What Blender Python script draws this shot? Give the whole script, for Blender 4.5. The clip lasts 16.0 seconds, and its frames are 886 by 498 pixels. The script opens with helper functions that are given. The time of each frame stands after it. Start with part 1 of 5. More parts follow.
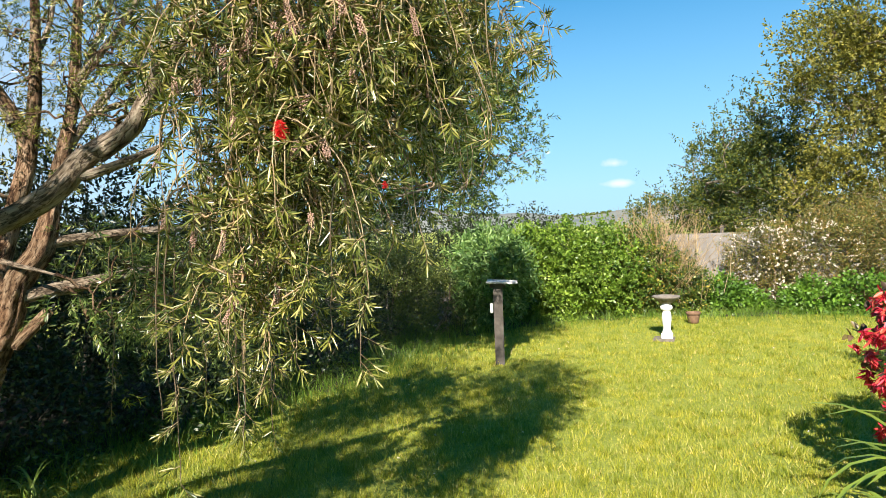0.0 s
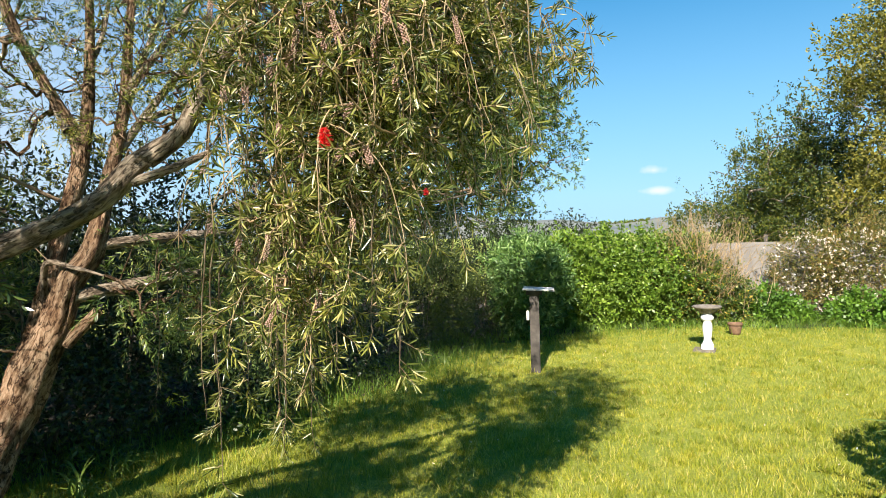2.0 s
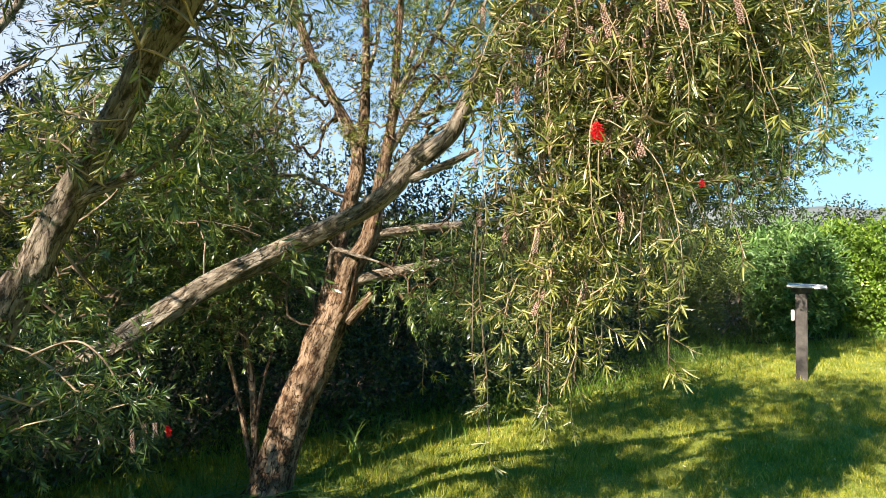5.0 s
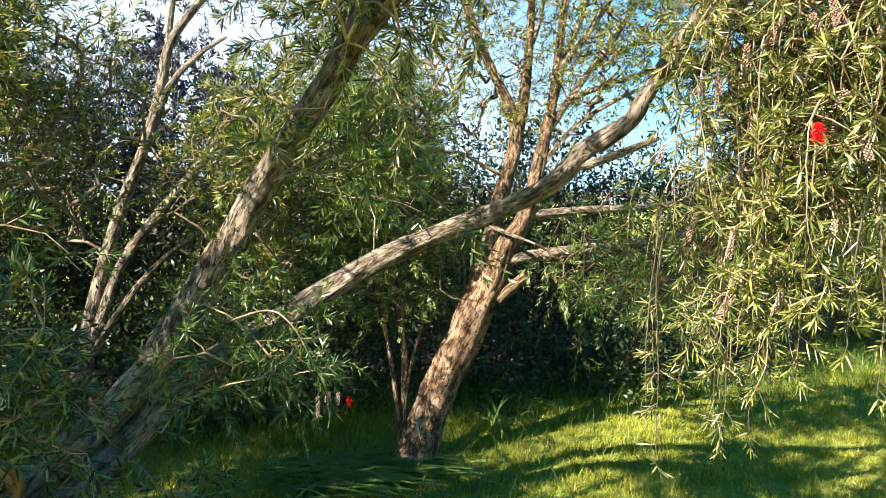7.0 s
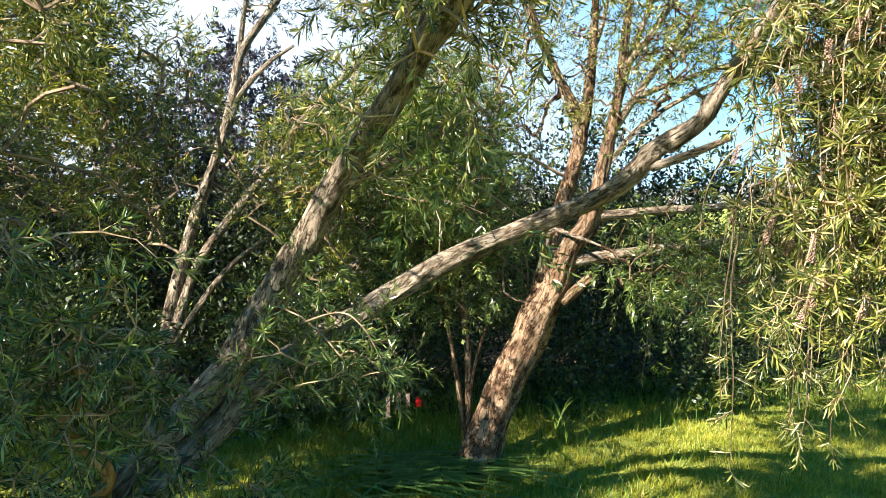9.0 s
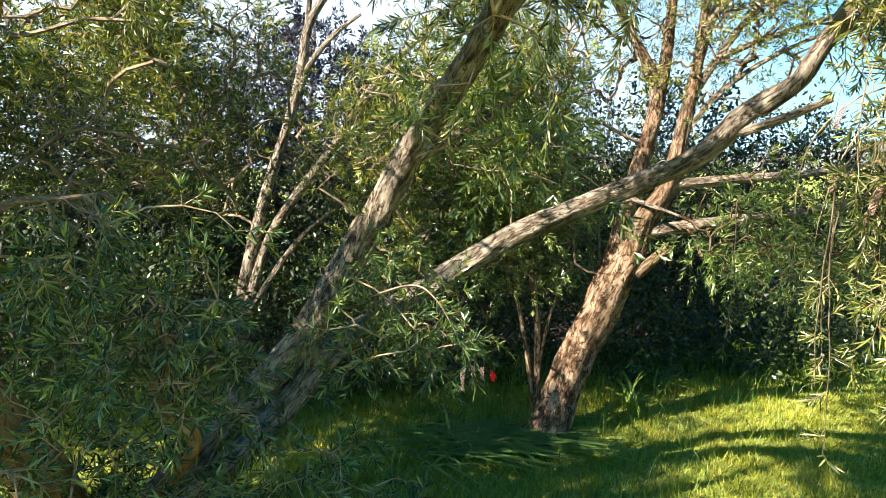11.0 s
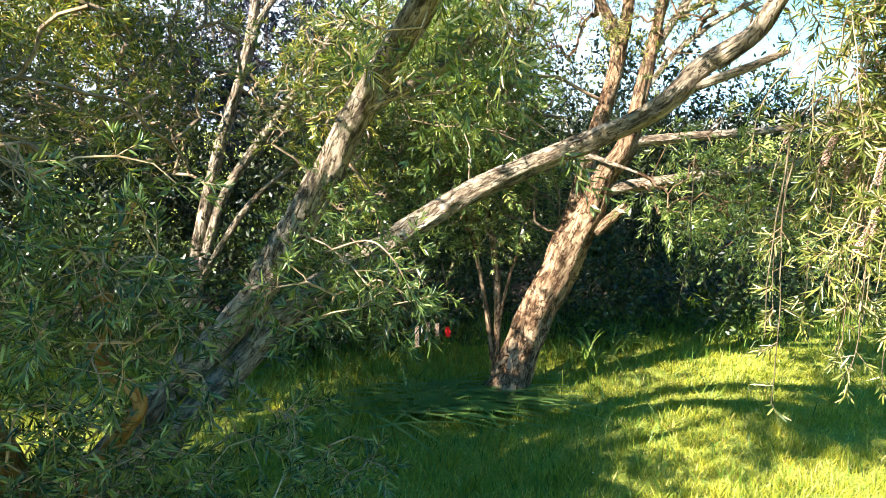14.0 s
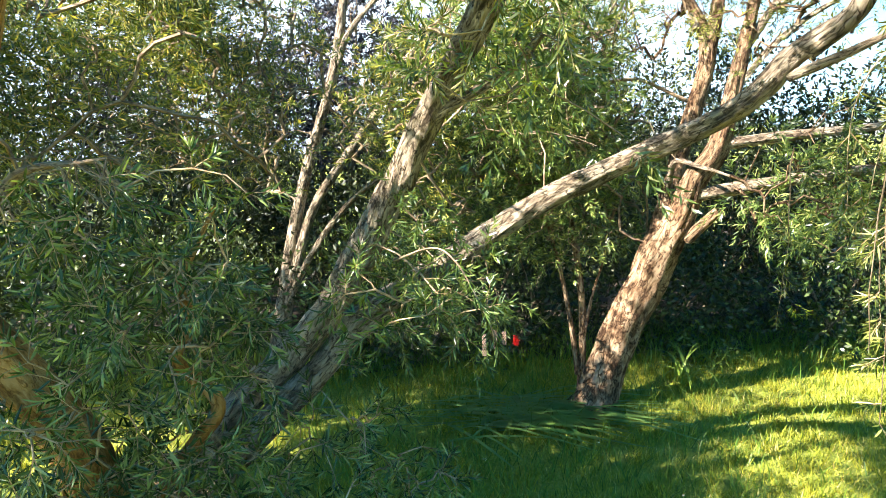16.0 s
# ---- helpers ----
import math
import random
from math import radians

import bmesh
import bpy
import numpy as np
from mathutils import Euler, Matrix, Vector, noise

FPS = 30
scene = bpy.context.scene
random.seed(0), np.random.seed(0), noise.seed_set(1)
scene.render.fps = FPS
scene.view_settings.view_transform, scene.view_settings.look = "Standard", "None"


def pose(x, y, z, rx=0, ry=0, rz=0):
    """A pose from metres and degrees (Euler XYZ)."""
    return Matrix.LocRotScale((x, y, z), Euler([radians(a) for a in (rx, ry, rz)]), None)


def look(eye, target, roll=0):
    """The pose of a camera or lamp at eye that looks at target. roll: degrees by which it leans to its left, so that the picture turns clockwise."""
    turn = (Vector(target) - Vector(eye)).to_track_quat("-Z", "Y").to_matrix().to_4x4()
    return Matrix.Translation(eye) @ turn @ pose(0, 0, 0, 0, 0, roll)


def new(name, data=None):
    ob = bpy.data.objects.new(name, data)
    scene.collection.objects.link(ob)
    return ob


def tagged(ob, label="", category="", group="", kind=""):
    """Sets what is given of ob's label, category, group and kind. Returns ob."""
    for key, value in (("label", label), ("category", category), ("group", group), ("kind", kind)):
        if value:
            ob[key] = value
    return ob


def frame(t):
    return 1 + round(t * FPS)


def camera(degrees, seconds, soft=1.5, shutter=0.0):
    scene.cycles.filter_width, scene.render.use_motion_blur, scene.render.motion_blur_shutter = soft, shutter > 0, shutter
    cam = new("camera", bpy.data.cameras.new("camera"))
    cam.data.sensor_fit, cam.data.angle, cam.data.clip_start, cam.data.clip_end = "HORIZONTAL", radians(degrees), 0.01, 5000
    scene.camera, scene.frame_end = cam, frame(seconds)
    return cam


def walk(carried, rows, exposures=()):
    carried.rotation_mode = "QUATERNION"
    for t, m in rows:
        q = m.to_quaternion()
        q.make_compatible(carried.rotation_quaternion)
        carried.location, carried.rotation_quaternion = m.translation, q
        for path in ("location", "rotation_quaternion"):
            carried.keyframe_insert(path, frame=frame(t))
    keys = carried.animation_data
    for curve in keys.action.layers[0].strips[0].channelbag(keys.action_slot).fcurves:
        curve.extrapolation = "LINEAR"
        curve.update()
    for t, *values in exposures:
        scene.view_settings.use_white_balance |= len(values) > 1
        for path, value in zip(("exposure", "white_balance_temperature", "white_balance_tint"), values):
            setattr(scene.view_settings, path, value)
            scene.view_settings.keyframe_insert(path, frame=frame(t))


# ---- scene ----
cam = camera(69.2, 16.0, soft=0.6)
PATH = [
    (0, (0.959, 1.056, 1.704), (0.144, 2.882, 1.648), -2.2),
    (0.5, (0.954, 1.051, 1.709), (0.095, 2.856, 1.657), -2.2),
    (1, (0.952, 1.048, 1.712), (0.086, 2.851, 1.666), -2.1),
    (1.5, (0.95, 1.052, 1.706), (0.084, 2.854, 1.66), -1.9),
    (2, (0.95, 1.042, 1.707), (0.036, 2.821, 1.673), -1.6),
    (2.5, (0.952, 1.04, 1.713), (-0.032, 2.781, 1.667), -1.3),
    (3, (0.937, 1.029, 1.712), (-0.097, 2.741, 1.682), -0.6),
    (3.5, (0.922, 1.014, 1.712), (-0.224, 2.652, 1.674), -0.9),
    (4, (0.902, 0.997, 1.717), (-0.356, 2.552, 1.679), -0.3),
    (4.5, (0.894, 0.973, 1.723), (-0.463, 2.442, 1.692), -0.5),
    (5, (0.888, 0.944, 1.723), (-0.592, 2.29, 1.674), -1.4),
    (5.2, (0.875, 0.941, 1.722), (-0.627, 2.26, 1.658), -1.7),
    (7.3, (0.783, 0.809, 1.809), (-0.943, 1.806, 1.655), 1.4),
    (7.5, (0.788, 0.808, 1.809), (-0.941, 1.802, 1.654), 1.4),
    (8, (0.798, 0.796, 1.806), (-0.946, 1.765, 1.677), 1.8),
    (8.5, (0.797, 0.788, 1.816), (-0.978, 1.7, 1.685), 0.9),
    (9, (0.787, 0.778, 1.817), (-1.014, 1.636, 1.667), 0.6),
    (9.2, (0.788, 0.775, 1.814), (-1.02, 1.615, 1.649), 0.7),
    (11.3, (0.723, 0.749, 1.826), (-1.154, 1.389, 1.563), -0.0),
    (11.5, (0.722, 0.736, 1.821), (-1.161, 1.354, 1.551), -0.1),
    (12, (0.669, 0.68, 1.819), (-1.227, 1.266, 1.571), -1.2),
    (12.5, (0.661, 0.634, 1.814), (-1.239, 1.206, 1.562), -0.8),
    (13, (0.649, 0.642, 1.816), (-1.263, 1.175, 1.574), -1.3),
    (13.5, (0.664, 0.709, 1.815), (-1.247, 1.234, 1.541), -1.2),
    (14, (0.69, 0.814, 1.782), (-1.121, 1.584, 1.424), 0.2),
    (14.5, (0.689, 0.894, 1.766), (-1.076, 1.773, 1.433), -1.0),
    (15, (0.706, 0.938, 1.766), (-1.092, 1.763, 1.468), -0.9),
    (15.5, (0.708, 0.946, 1.758), (-1.156, 1.606, 1.461), -1.6),
    (16, (0.695, 0.923, 1.743), (-1.22, 1.414, 1.437), -1.8),
]

EXPOSURES = [(0.0, 1.27, 6500, 16), (2.0, 1.23, 6500, 16), (4.0, 1.25, 6500, 16), (5.0, 1.46, 6500, 16), (7.5, 1.92, 6500, 16), (9.0, 1.92, 6500, 16), (12.5, 2.12, 6500, 16), (13.5, 2.28, 6500, 16), (14.2, 2.6, 6500, 16), (15.0, 2.7, 6500, 16), (16.0, 2.66, 6500, 16)]

walk(cam, [(t, look(eye, target, roll)) for t, eye, target, roll in PATH], EXPOSURES)

# ---- light ----
SUN_AZ = math.atan2(0.19, -0.98)   # the sun stands behind the camera's first view
SUN_EL = radians(36)
world = bpy.data.worlds.new("sky")
scene.world = world
world.use_nodes = True
wn = world.node_tree.nodes
wl = world.node_tree.links
wn.clear()
w_out = wn.new("ShaderNodeOutputWorld")
w_bg = wn.new("ShaderNodeBackground")
w_bg.inputs["Strength"].default_value = 0.092
w_sky = wn.new("ShaderNodeTexSky")
w_sky.sky_type = "NISHITA"
w_sky.sun_disc = False
w_sky.sun_elevation = SUN_EL
w_sky.sun_rotation = SUN_AZ
w_sky.air_density = 1.0
w_sky.dust_density = 0.0
w_sky.ozone_density = 3.0
w_sky.altitude = 300
w_hue = wn.new("ShaderNodeHueSaturation")
w_hue.inputs["Saturation"].default_value = 1.7
w_hue.inputs["Hue"].default_value = 0.492
w_gam = wn.new("ShaderNodeGamma")
w_gam.inputs["Gamma"].default_value = 0.75
wl.new(w_sky.outputs[0], w_gam.inputs["Color"])
wl.new(w_gam.outputs[0], w_hue.inputs["Color"])
# two small fair-weather clouds low over the hills
w_tc = wn.new("ShaderNodeTexCoord")
# pale blue haze low over the horizon
w_sep = wn.new("ShaderNodeSeparateXYZ")
wl.new(w_tc.outputs["Generated"], w_sep.inputs[0])
w_low = wn.new("ShaderNodeMapRange")
w_low.inputs["From Max"].default_value = 0.42
w_low.inputs["To Min"].default_value = 0.92
w_low.inputs["To Max"].default_value = 0.0
wl.new(w_sep.outputs["Z"], w_low.inputs["Value"])
w_mul = wn.new("ShaderNodeMix")
w_mul.data_type = "RGBA"
w_mul.inputs[7].default_value = (1.75, 3.7, 5.1, 1)
wl.new(w_low.outputs[0], w_mul.inputs[0])
wl.new(w_hue.outputs[0], w_mul.inputs[6])
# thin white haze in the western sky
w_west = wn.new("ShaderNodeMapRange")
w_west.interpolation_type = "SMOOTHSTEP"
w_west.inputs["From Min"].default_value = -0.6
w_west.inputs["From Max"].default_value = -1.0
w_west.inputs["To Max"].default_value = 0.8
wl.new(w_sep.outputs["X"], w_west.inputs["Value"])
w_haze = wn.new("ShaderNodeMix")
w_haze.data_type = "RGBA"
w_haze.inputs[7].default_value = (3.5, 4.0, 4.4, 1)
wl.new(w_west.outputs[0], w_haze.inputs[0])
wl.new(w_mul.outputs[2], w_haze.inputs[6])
w_noise = wn.new("ShaderNodeTexNoise")
w_noise.inputs["Scale"].default_value = 26.0
w_noise.inputs["Detail"].default_value = 5.0
wl.new(w_tc.outputs["Generated"], w_noise.inputs["Vector"])
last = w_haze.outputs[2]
for centre, stretch, amount in (((-0.155, 0.985, 0.091), (42, 42, 110), 0.75), ((-0.148, 0.988, 0.061), (32, 32, 130), 0.8)):
    w_map = wn.new("ShaderNodeMapping")
    w_map.vector_type = "TEXTURE"
    w_map.inputs["Location"].default_value = centre
    w_map.inputs["Scale"].default_value = tuple(1 / v for v in stretch)
    wl.new(w_tc.outputs["Generated"], w_map.inputs["Vector"])
    w_len = wn.new("ShaderNodeVectorMath")
    w_len.operation = "LENGTH"
    wl.new(w_map.outputs[0], w_len.inputs[0])
    w_add = wn.new("ShaderNodeMath")
    w_add.operation = "MULTIPLY_ADD"
    w_add.inputs[1].default_value = 1.6
    wl.new(w_noise.outputs[0], w_add.inputs[0])
    wl.new(w_len.outputs["Value"], w_add.inputs[2])
    w_fall = wn.new("ShaderNodeMapRange")
    w_fall.inputs["From Min"].default_value = 1.7
    w_fall.inputs["From Max"].default_value = 0.9
    w_fall.inputs["To Max"].default_value = amount
    wl.new(w_add.outputs[0], w_fall.inputs["Value"])
    w_mix = wn.new("ShaderNodeMix")
    w_mix.data_type = "RGBA"
    w_mix.inputs[7].default_value = (4.8, 5.1, 5.4, 1)
    wl.new(w_fall.outputs[0], w_mix.inputs[0])
    wl.new(last, w_mix.inputs[6])
    last = w_mix.outputs[2]
wl.new(last, w_bg.inputs["Color"])
wl.new(w_bg.outputs[0], w_out.inputs["Surface"])

sun = new("sun", bpy.data.lights.new("sun", "SUN"))
sun.data.energy = 5.0
sun.data.angle = radians(0.6)
sun.data.color = (1.0, 0.945, 0.83)
SUN_DIR = Vector((math.sin(SUN_AZ) * math.cos(SUN_EL), math.cos(SUN_AZ) * math.cos(SUN_EL), math.sin(SUN_EL)))
sun.matrix_world = look(SUN_DIR * 40, (0, 0, 0))


# ---- materials ----
def material(name):
    m = bpy.data.materials.new(name)
    m.use_nodes = True
    nt = m.node_tree
    return m, nt, nt.nodes["Principled BSDF"]


def node(nt, kind, **values):
    n = nt.nodes.new(kind)
    for key, value in values.items():
        n.inputs[key].default_value = value
    return n


def ramp(nt, source, stops):
    r = nt.nodes.new("ShaderNodeValToRGB")
    while len(r.color_ramp.elements) < len(stops):
        r.color_ramp.elements.new(0.5)
    for e, (pos, col) in zip(r.color_ramp.elements, stops):
        e.position = pos
        e.color = (*col, 1)
    nt.links.new(source, r.inputs[0])
    return r


def leaf_material(name, stops, translucent=0.2, rough=0.42, patch=2.2, swing=((0.58, 0.64, 0.68), (1.3, 1.24, 1.0)), spec=0.42):
    """Leaves: each takes its own tone, with broad patches of lighter growth, and lets light through."""
    m, nt, p = material(name)
    geo = nt.nodes.new("ShaderNodeNewGeometry")
    tone = ramp(nt, geo.outputs["Random Per Island"], stops)
    tc = nt.nodes.new("ShaderNodeTexCoord")
    big = node(nt, "ShaderNodeTexNoise", Scale=patch, Detail=3.0)
    nt.links.new(tc.outputs["Object"], big.inputs["Vector"])
    br = ramp(nt, big.outputs[0], [(0.3, swing[0]), (0.7, swing[1])])
    mix = nt.nodes.new("ShaderNodeMix")
    mix.data_type = "RGBA"
    mix.blend_type = "MULTIPLY"
    mix.inputs[0].default_value = 1.0
    nt.links.new(tone.outputs[0], mix.inputs[6])
    nt.links.new(br.outputs[0], mix.inputs[7])
    nt.links.new(mix.outputs[2], p.inputs["Base Color"])
    p.inputs["Roughness"].default_value = rough
    p.inputs["Specular IOR Level"].default_value = spec
    tr = nt.nodes.new("ShaderNodeBsdfTranslucent")
    gain = nt.nodes.new("ShaderNodeMix")
    gain.data_type = "RGBA"
    gain.blend_type = "MULTIPLY"
    gain.inputs[0].default_value = 1.0
    gain.inputs[7].default_value = (1.4, 1.35, 0.55, 1)
    nt.links.new(mix.outputs[2], gain.inputs[6])
    nt.links.new(gain.outputs[2], tr.inputs["Color"])
    ms = nt.nodes.new("ShaderNodeMixShader")
    ms.inputs[0].default_value = translucent
    nt.links.new(p.outputs[0], ms.inputs[1])
    nt.links.new(tr.outputs[0], ms.inputs[2])
    nt.links.new(ms.outputs[0], nt.nodes["Material Output"].inputs["Surface"])
    return m


def bark_material(name, dark, mid, light, around=9.0, along=2.2, bump=1.0, crack_tone=0.75):
    """Stringy, fissured bark that runs along the limb (UV: metres round and along)."""
    m, nt, p = material(name)
    uv = nt.nodes.new("ShaderNodeTexCoord")
    mp = nt.nodes.new("ShaderNodeMapping")
    mp.inputs["Scale"].default_value = (around * 7, along * 8, 1)
    nt.links.new(uv.outputs["UV"], mp.inputs[0])
    warp = node(nt, "ShaderNodeTexNoise", Scale=0.35, Detail=3.0)
    nt.links.new(mp.outputs[0], warp.inputs["Vector"])
    add = nt.nodes.new("ShaderNodeVectorMath")
    add.operation = "MULTIPLY_ADD"
    add.inputs[1].default_value = (1.4, 1.4, 1.4)
    nt.links.new(warp.outputs["Color"], add.inputs[0])
    nt.links.new(mp.outputs[0], add.inputs[2])
    strip = node(nt, "ShaderNodeTexNoise", Scale=0.5, Detail=8.0, Roughness=0.72)
    nt.links.new(add.outputs[0], strip.inputs["Vector"])
    crack = node(nt, "ShaderNodeTexNoise", Scale=0.62, Detail=3.0, Roughness=0.5)
    nt.links.new(add.outputs[0], crack.inputs["Vector"])
    off = nt.nodes.new("ShaderNodeMath")
    off.operation = "SUBTRACT"
    off.inputs[1].default_value = 0.5
    nt.links.new(crack.outputs[0], off.inputs[0])
    fold = nt.nodes.new("ShaderNodeMath")
    fold.operation = "ABSOLUTE"
    nt.links.new(off.outputs[0], fold.inputs[0])
    gap = nt.nodes.new("ShaderNodeMapRange")
    gap.inputs["From Max"].default_value = 0.032
    nt.links.new(fold.outputs[0], gap.inputs["Value"])
    flat = ramp(nt, strip.outputs[0], [(0.38, dark), (0.47, mid), (0.6, light)])
    tone = nt.nodes.new("ShaderNodeMix")
    tone.data_type = "RGBA"
    tone.inputs[6].default_value = (dark[0] * crack_tone, dark[1] * crack_tone, dark[2] * crack_tone, 1)
    nt.links.new(gap.outputs[0], tone.inputs[0])
    nt.links.new(flat.outputs[0], tone.inputs[7])
    tc = nt.nodes.new("ShaderNodeTexCoord")
    patch = node(nt, "ShaderNodeTexNoise", Scale=5.0, Detail=4.0)
    nt.links.new(tc.outputs["Object"], patch.inputs["Vector"])
    pr = ramp(nt, patch.outputs[0], [(0.35, (0.82, 0.84, 0.8)), (0.65, (1.12, 1.07, 1.0))])
    mix = nt.nodes.new("ShaderNodeMix")
    mix.data_type = "RGBA"
    mix.blend_type = "MULTIPLY"
    mix.inputs[0].default_value = 1.0
    nt.links.new(tone.outputs[2], mix.inputs[6])
    nt.links.new(pr.outputs[0], mix.inputs[7])
    nt.links.new(mix.outputs[2], p.inputs["Base Color"])
    p.inputs["Roughness"].default_value = 0.9
    p.inputs["Specular IOR Level"].default_value = 0.15
    b = node(nt, "ShaderNodeBump", Strength=bump, Distance=0.05)
    rise = nt.nodes.new("ShaderNodeMath")
    rise.operation = "MULTIPLY_ADD"
    rise.inputs[1].default_value = 0.3
    nt.links.new(gap.outputs[0], rise.inputs[0])
    nt.links.new(strip.outputs[0], rise.inputs[2])
    nt.links.new(rise.outputs[0], b.inputs["Height"])
    nt.links.new(b.outputs[0], p.inputs["Normal"])
    return m


def plain_material(name, low, high, scale=8.0, rough=0.8, bump=0.3, distance=0.005, spec=0.3):
    """A surface with grain and stains at two scales."""
    m, nt, p = material(name)
    tc = nt.nodes.new("ShaderNodeTexCoord")
    big = node(nt, "ShaderNodeTexNoise", Scale=scale, Detail=8.0, Roughness=0.7)
    nt.links.new(tc.outputs["Object"], big.inputs["Vector"])
    tone = ramp(nt, big.outputs[0], [(0.3, low), (0.7, high)])
    nt.links.new(tone.outputs[0], p.inputs["Base Color"])
    p.inputs["Roughness"].default_value = rough
    p.inputs["Specular IOR Level"].default_value = spec
    fine = node(nt, "ShaderNodeTexNoise", Scale=scale * 12, Detail=4.0)
    nt.links.new(tc.outputs["Object"], fine.inputs["Vector"])
    b = node(nt, "ShaderNodeBump", Strength=bump, Distance=distance)
    nt.links.new(fine.outputs[0], b.inputs["Height"])
    nt.links.new(b.outputs[0], p.inputs["Normal"])
    return m


M_BRUSH = leaf_material("leaf_bottlebrush", [(0.0, (0.032, 0.05, 0.012)), (0.45, (0.112, 0.136, 0.029)), (0.82, (0.275, 0.268, 0.066)), (1.0, (0.58, 0.5, 0.25))], 0.2, 0.27, spec=0.55)
M_BRUSH_MID = leaf_material("leaf_bottlebrush_green", [(0.0, (0.028, 0.055, 0.016)), (0.45, (0.095, 0.155, 0.036)), (0.82, (0.22, 0.29, 0.075)), (1.0, (0.48, 0.45, 0.19))], 0.26, 0.28, spec=0.55)
M_BRUSH_DARK = leaf_material("leaf_bottlebrush_cool", [(0.0, (0.025, 0.048, 0.012)), (0.6, (0.08, 0.135, 0.034)), (1.0, (0.3, 0.37, 0.13))], 0.2, 0.27, spec=0.55)
# gold copy of the bottlebrush leaf, with low sunlight put into its tones
M_BRUSH_SUNLIT = leaf_material("leaf_bottlebrush_sunlit", [(0.0, (0.028, 0.05, 0.014)), (0.5, (0.095, 0.145, 0.032)), (0.82, (0.31, 0.32, 0.062)), (1.0, (0.58, 0.44, 0.13))], 0.26, 0.3, spec=0.5)
# leaf tones pushed near black to carry the deep shade under the trees
M_SHADE = leaf_material("leaf_shade_darkened", [(0.0, (0.012, 0.018, 0.008)), (0.6, (0.024, 0.036, 0.013)), (1.0, (0.06, 0.085, 0.028))], 0.14, 0.45, spec=0.3)
M_PURPLE = leaf_material("leaf_dark_purple", [(0.0, (0.022, 0.02, 0.034)), (0.6, (0.044, 0.042, 0.068)), (1.0, (0.1, 0.1, 0.13))], 0.12, 0.3)
# undergrowth green darkened so that the colour itself holds some deep shade
M_UNDER = leaf_material("leaf_undergrowth_shaded", [(0.0, (0.014, 0.023, 0.008)), (0.6, (0.033, 0.055, 0.016)), (1.0, (0.12, 0.17, 0.055))], 0.18, 0.38)
M_HEDGE = leaf_material("leaf_bright_hedge", [(0.0, (0.065, 0.125, 0.014)), (0.5, (0.145, 0.25, 0.028)), (1.0, (0.27, 0.37, 0.06))], 0.26, 0.42)
M_BLUE = leaf_material("leaf_blue_green", [(0.0, (0.06, 0.125, 0.03)), (0.6, (0.135, 0.245, 0.065)), (1.0, (0.3, 0.42, 0.16))], 0.22, 0.35)
M_OLIVE = leaf_material("leaf_olive_tree", [(0.0, (0.07, 0.08, 0.016)), (0.5, (0.18, 0.175, 0.03)), (1.0, (0.34, 0.3, 0.06))], 0.28, 0.5, 1.1)
M_PINE = leaf_material("leaf_dark_conifer", [(0.0, (0.03, 0.055, 0.015)), (0.6, (0.08, 0.115, 0.022)), (1.0, (0.24, 0.23, 0.03))], 0.28, 0.5, 1.1)
M_BROWNLEAF = leaf_material("leaf_brown_green", [(0.0, (0.07, 0.09, 0.02)), (0.5, (0.15, 0.15, 0.035)), (0.8, (0.23, 0.17, 0.05)), (1.0, (0.3, 0.17, 0.06))])
M_YELLOWING = leaf_material("leaf_yellowing", [(0.0, (0.035, 0.07, 0.013)), (0.5, (0.085, 0.145, 0.025)), (0.8, (0.18, 0.22, 0.04)), (1.0, (0.46, 0.31, 0.06))])
M_YOUNG = leaf_material("leaf_new_growth", [(0.0, (0.26, 0.33, 0.03)), (1.0, (0.5, 0.52, 0.06))], 0.45)
M_LUSH = leaf_material("leaf_lush_plant", [(0.0, (0.06, 0.14, 0.015)), (1.0, (0.14, 0.26, 0.03))])
M_FUCHSIA_LEAF = leaf_material("leaf_dark_red_green", [(0.0, (0.06, 0.05, 0.028)), (0.6, (0.14, 0.08, 0.05)), (1.0, (0.2, 0.15, 0.06))])
M_STRAP = leaf_material("leaf_strap", [(0.0, (0.1, 0.18, 0.02)), (1.0, (0.26, 0.34, 0.06))])
M_GRASS = leaf_material("grass_blade", [(0.0, (0.15, 0.2, 0.017)), (0.5, (0.32, 0.345, 0.032)), (0.88, (0.47, 0.445, 0.065)), (1.0, (0.62, 0.53, 0.24))], 0.35, 0.5, 4.5, ((0.68, 0.78, 0.65), (1.25, 1.13, 1.1)))
M_GRASS_TALL = leaf_material("grass_tall", [(0.0, (0.06, 0.13, 0.015)), (0.6, (0.14, 0.24, 0.03)), (1.0, (0.27, 0.35, 0.06))], 0.33, 0.45, 1.1)
M_REED = leaf_material("cut_leaf", [(0.0, (0.09, 0.18, 0.045)), (0.7, (0.16, 0.28, 0.075)), (1.0, (0.36, 0.36, 0.15))], 0.2, 0.28)
M_FEATHER = leaf_material("leaf_feathery", [(0.0, (0.05, 0.075, 0.02)), (0.6, (0.1, 0.135, 0.032)), (1.0, (0.22, 0.24, 0.07))], 0.25, 0.3)
M_RED = leaf_material("red_flower", [(0.0, (0.55, 0.01, 0.015)), (1.0, (0.85, 0.04, 0.04))], 0.3)
M_PINK = leaf_material("pink_red_flower", [(0.0, (0.42, 0.012, 0.035)), (0.7, (0.62, 0.035, 0.07)), (1.0, (0.8, 0.16, 0.1))], 0.3)
M_WHITE = leaf_material("white_flower", [(0.0, (0.6, 0.5, 0.5)), (1.0, (0.85, 0.8, 0.78))], 0.25)
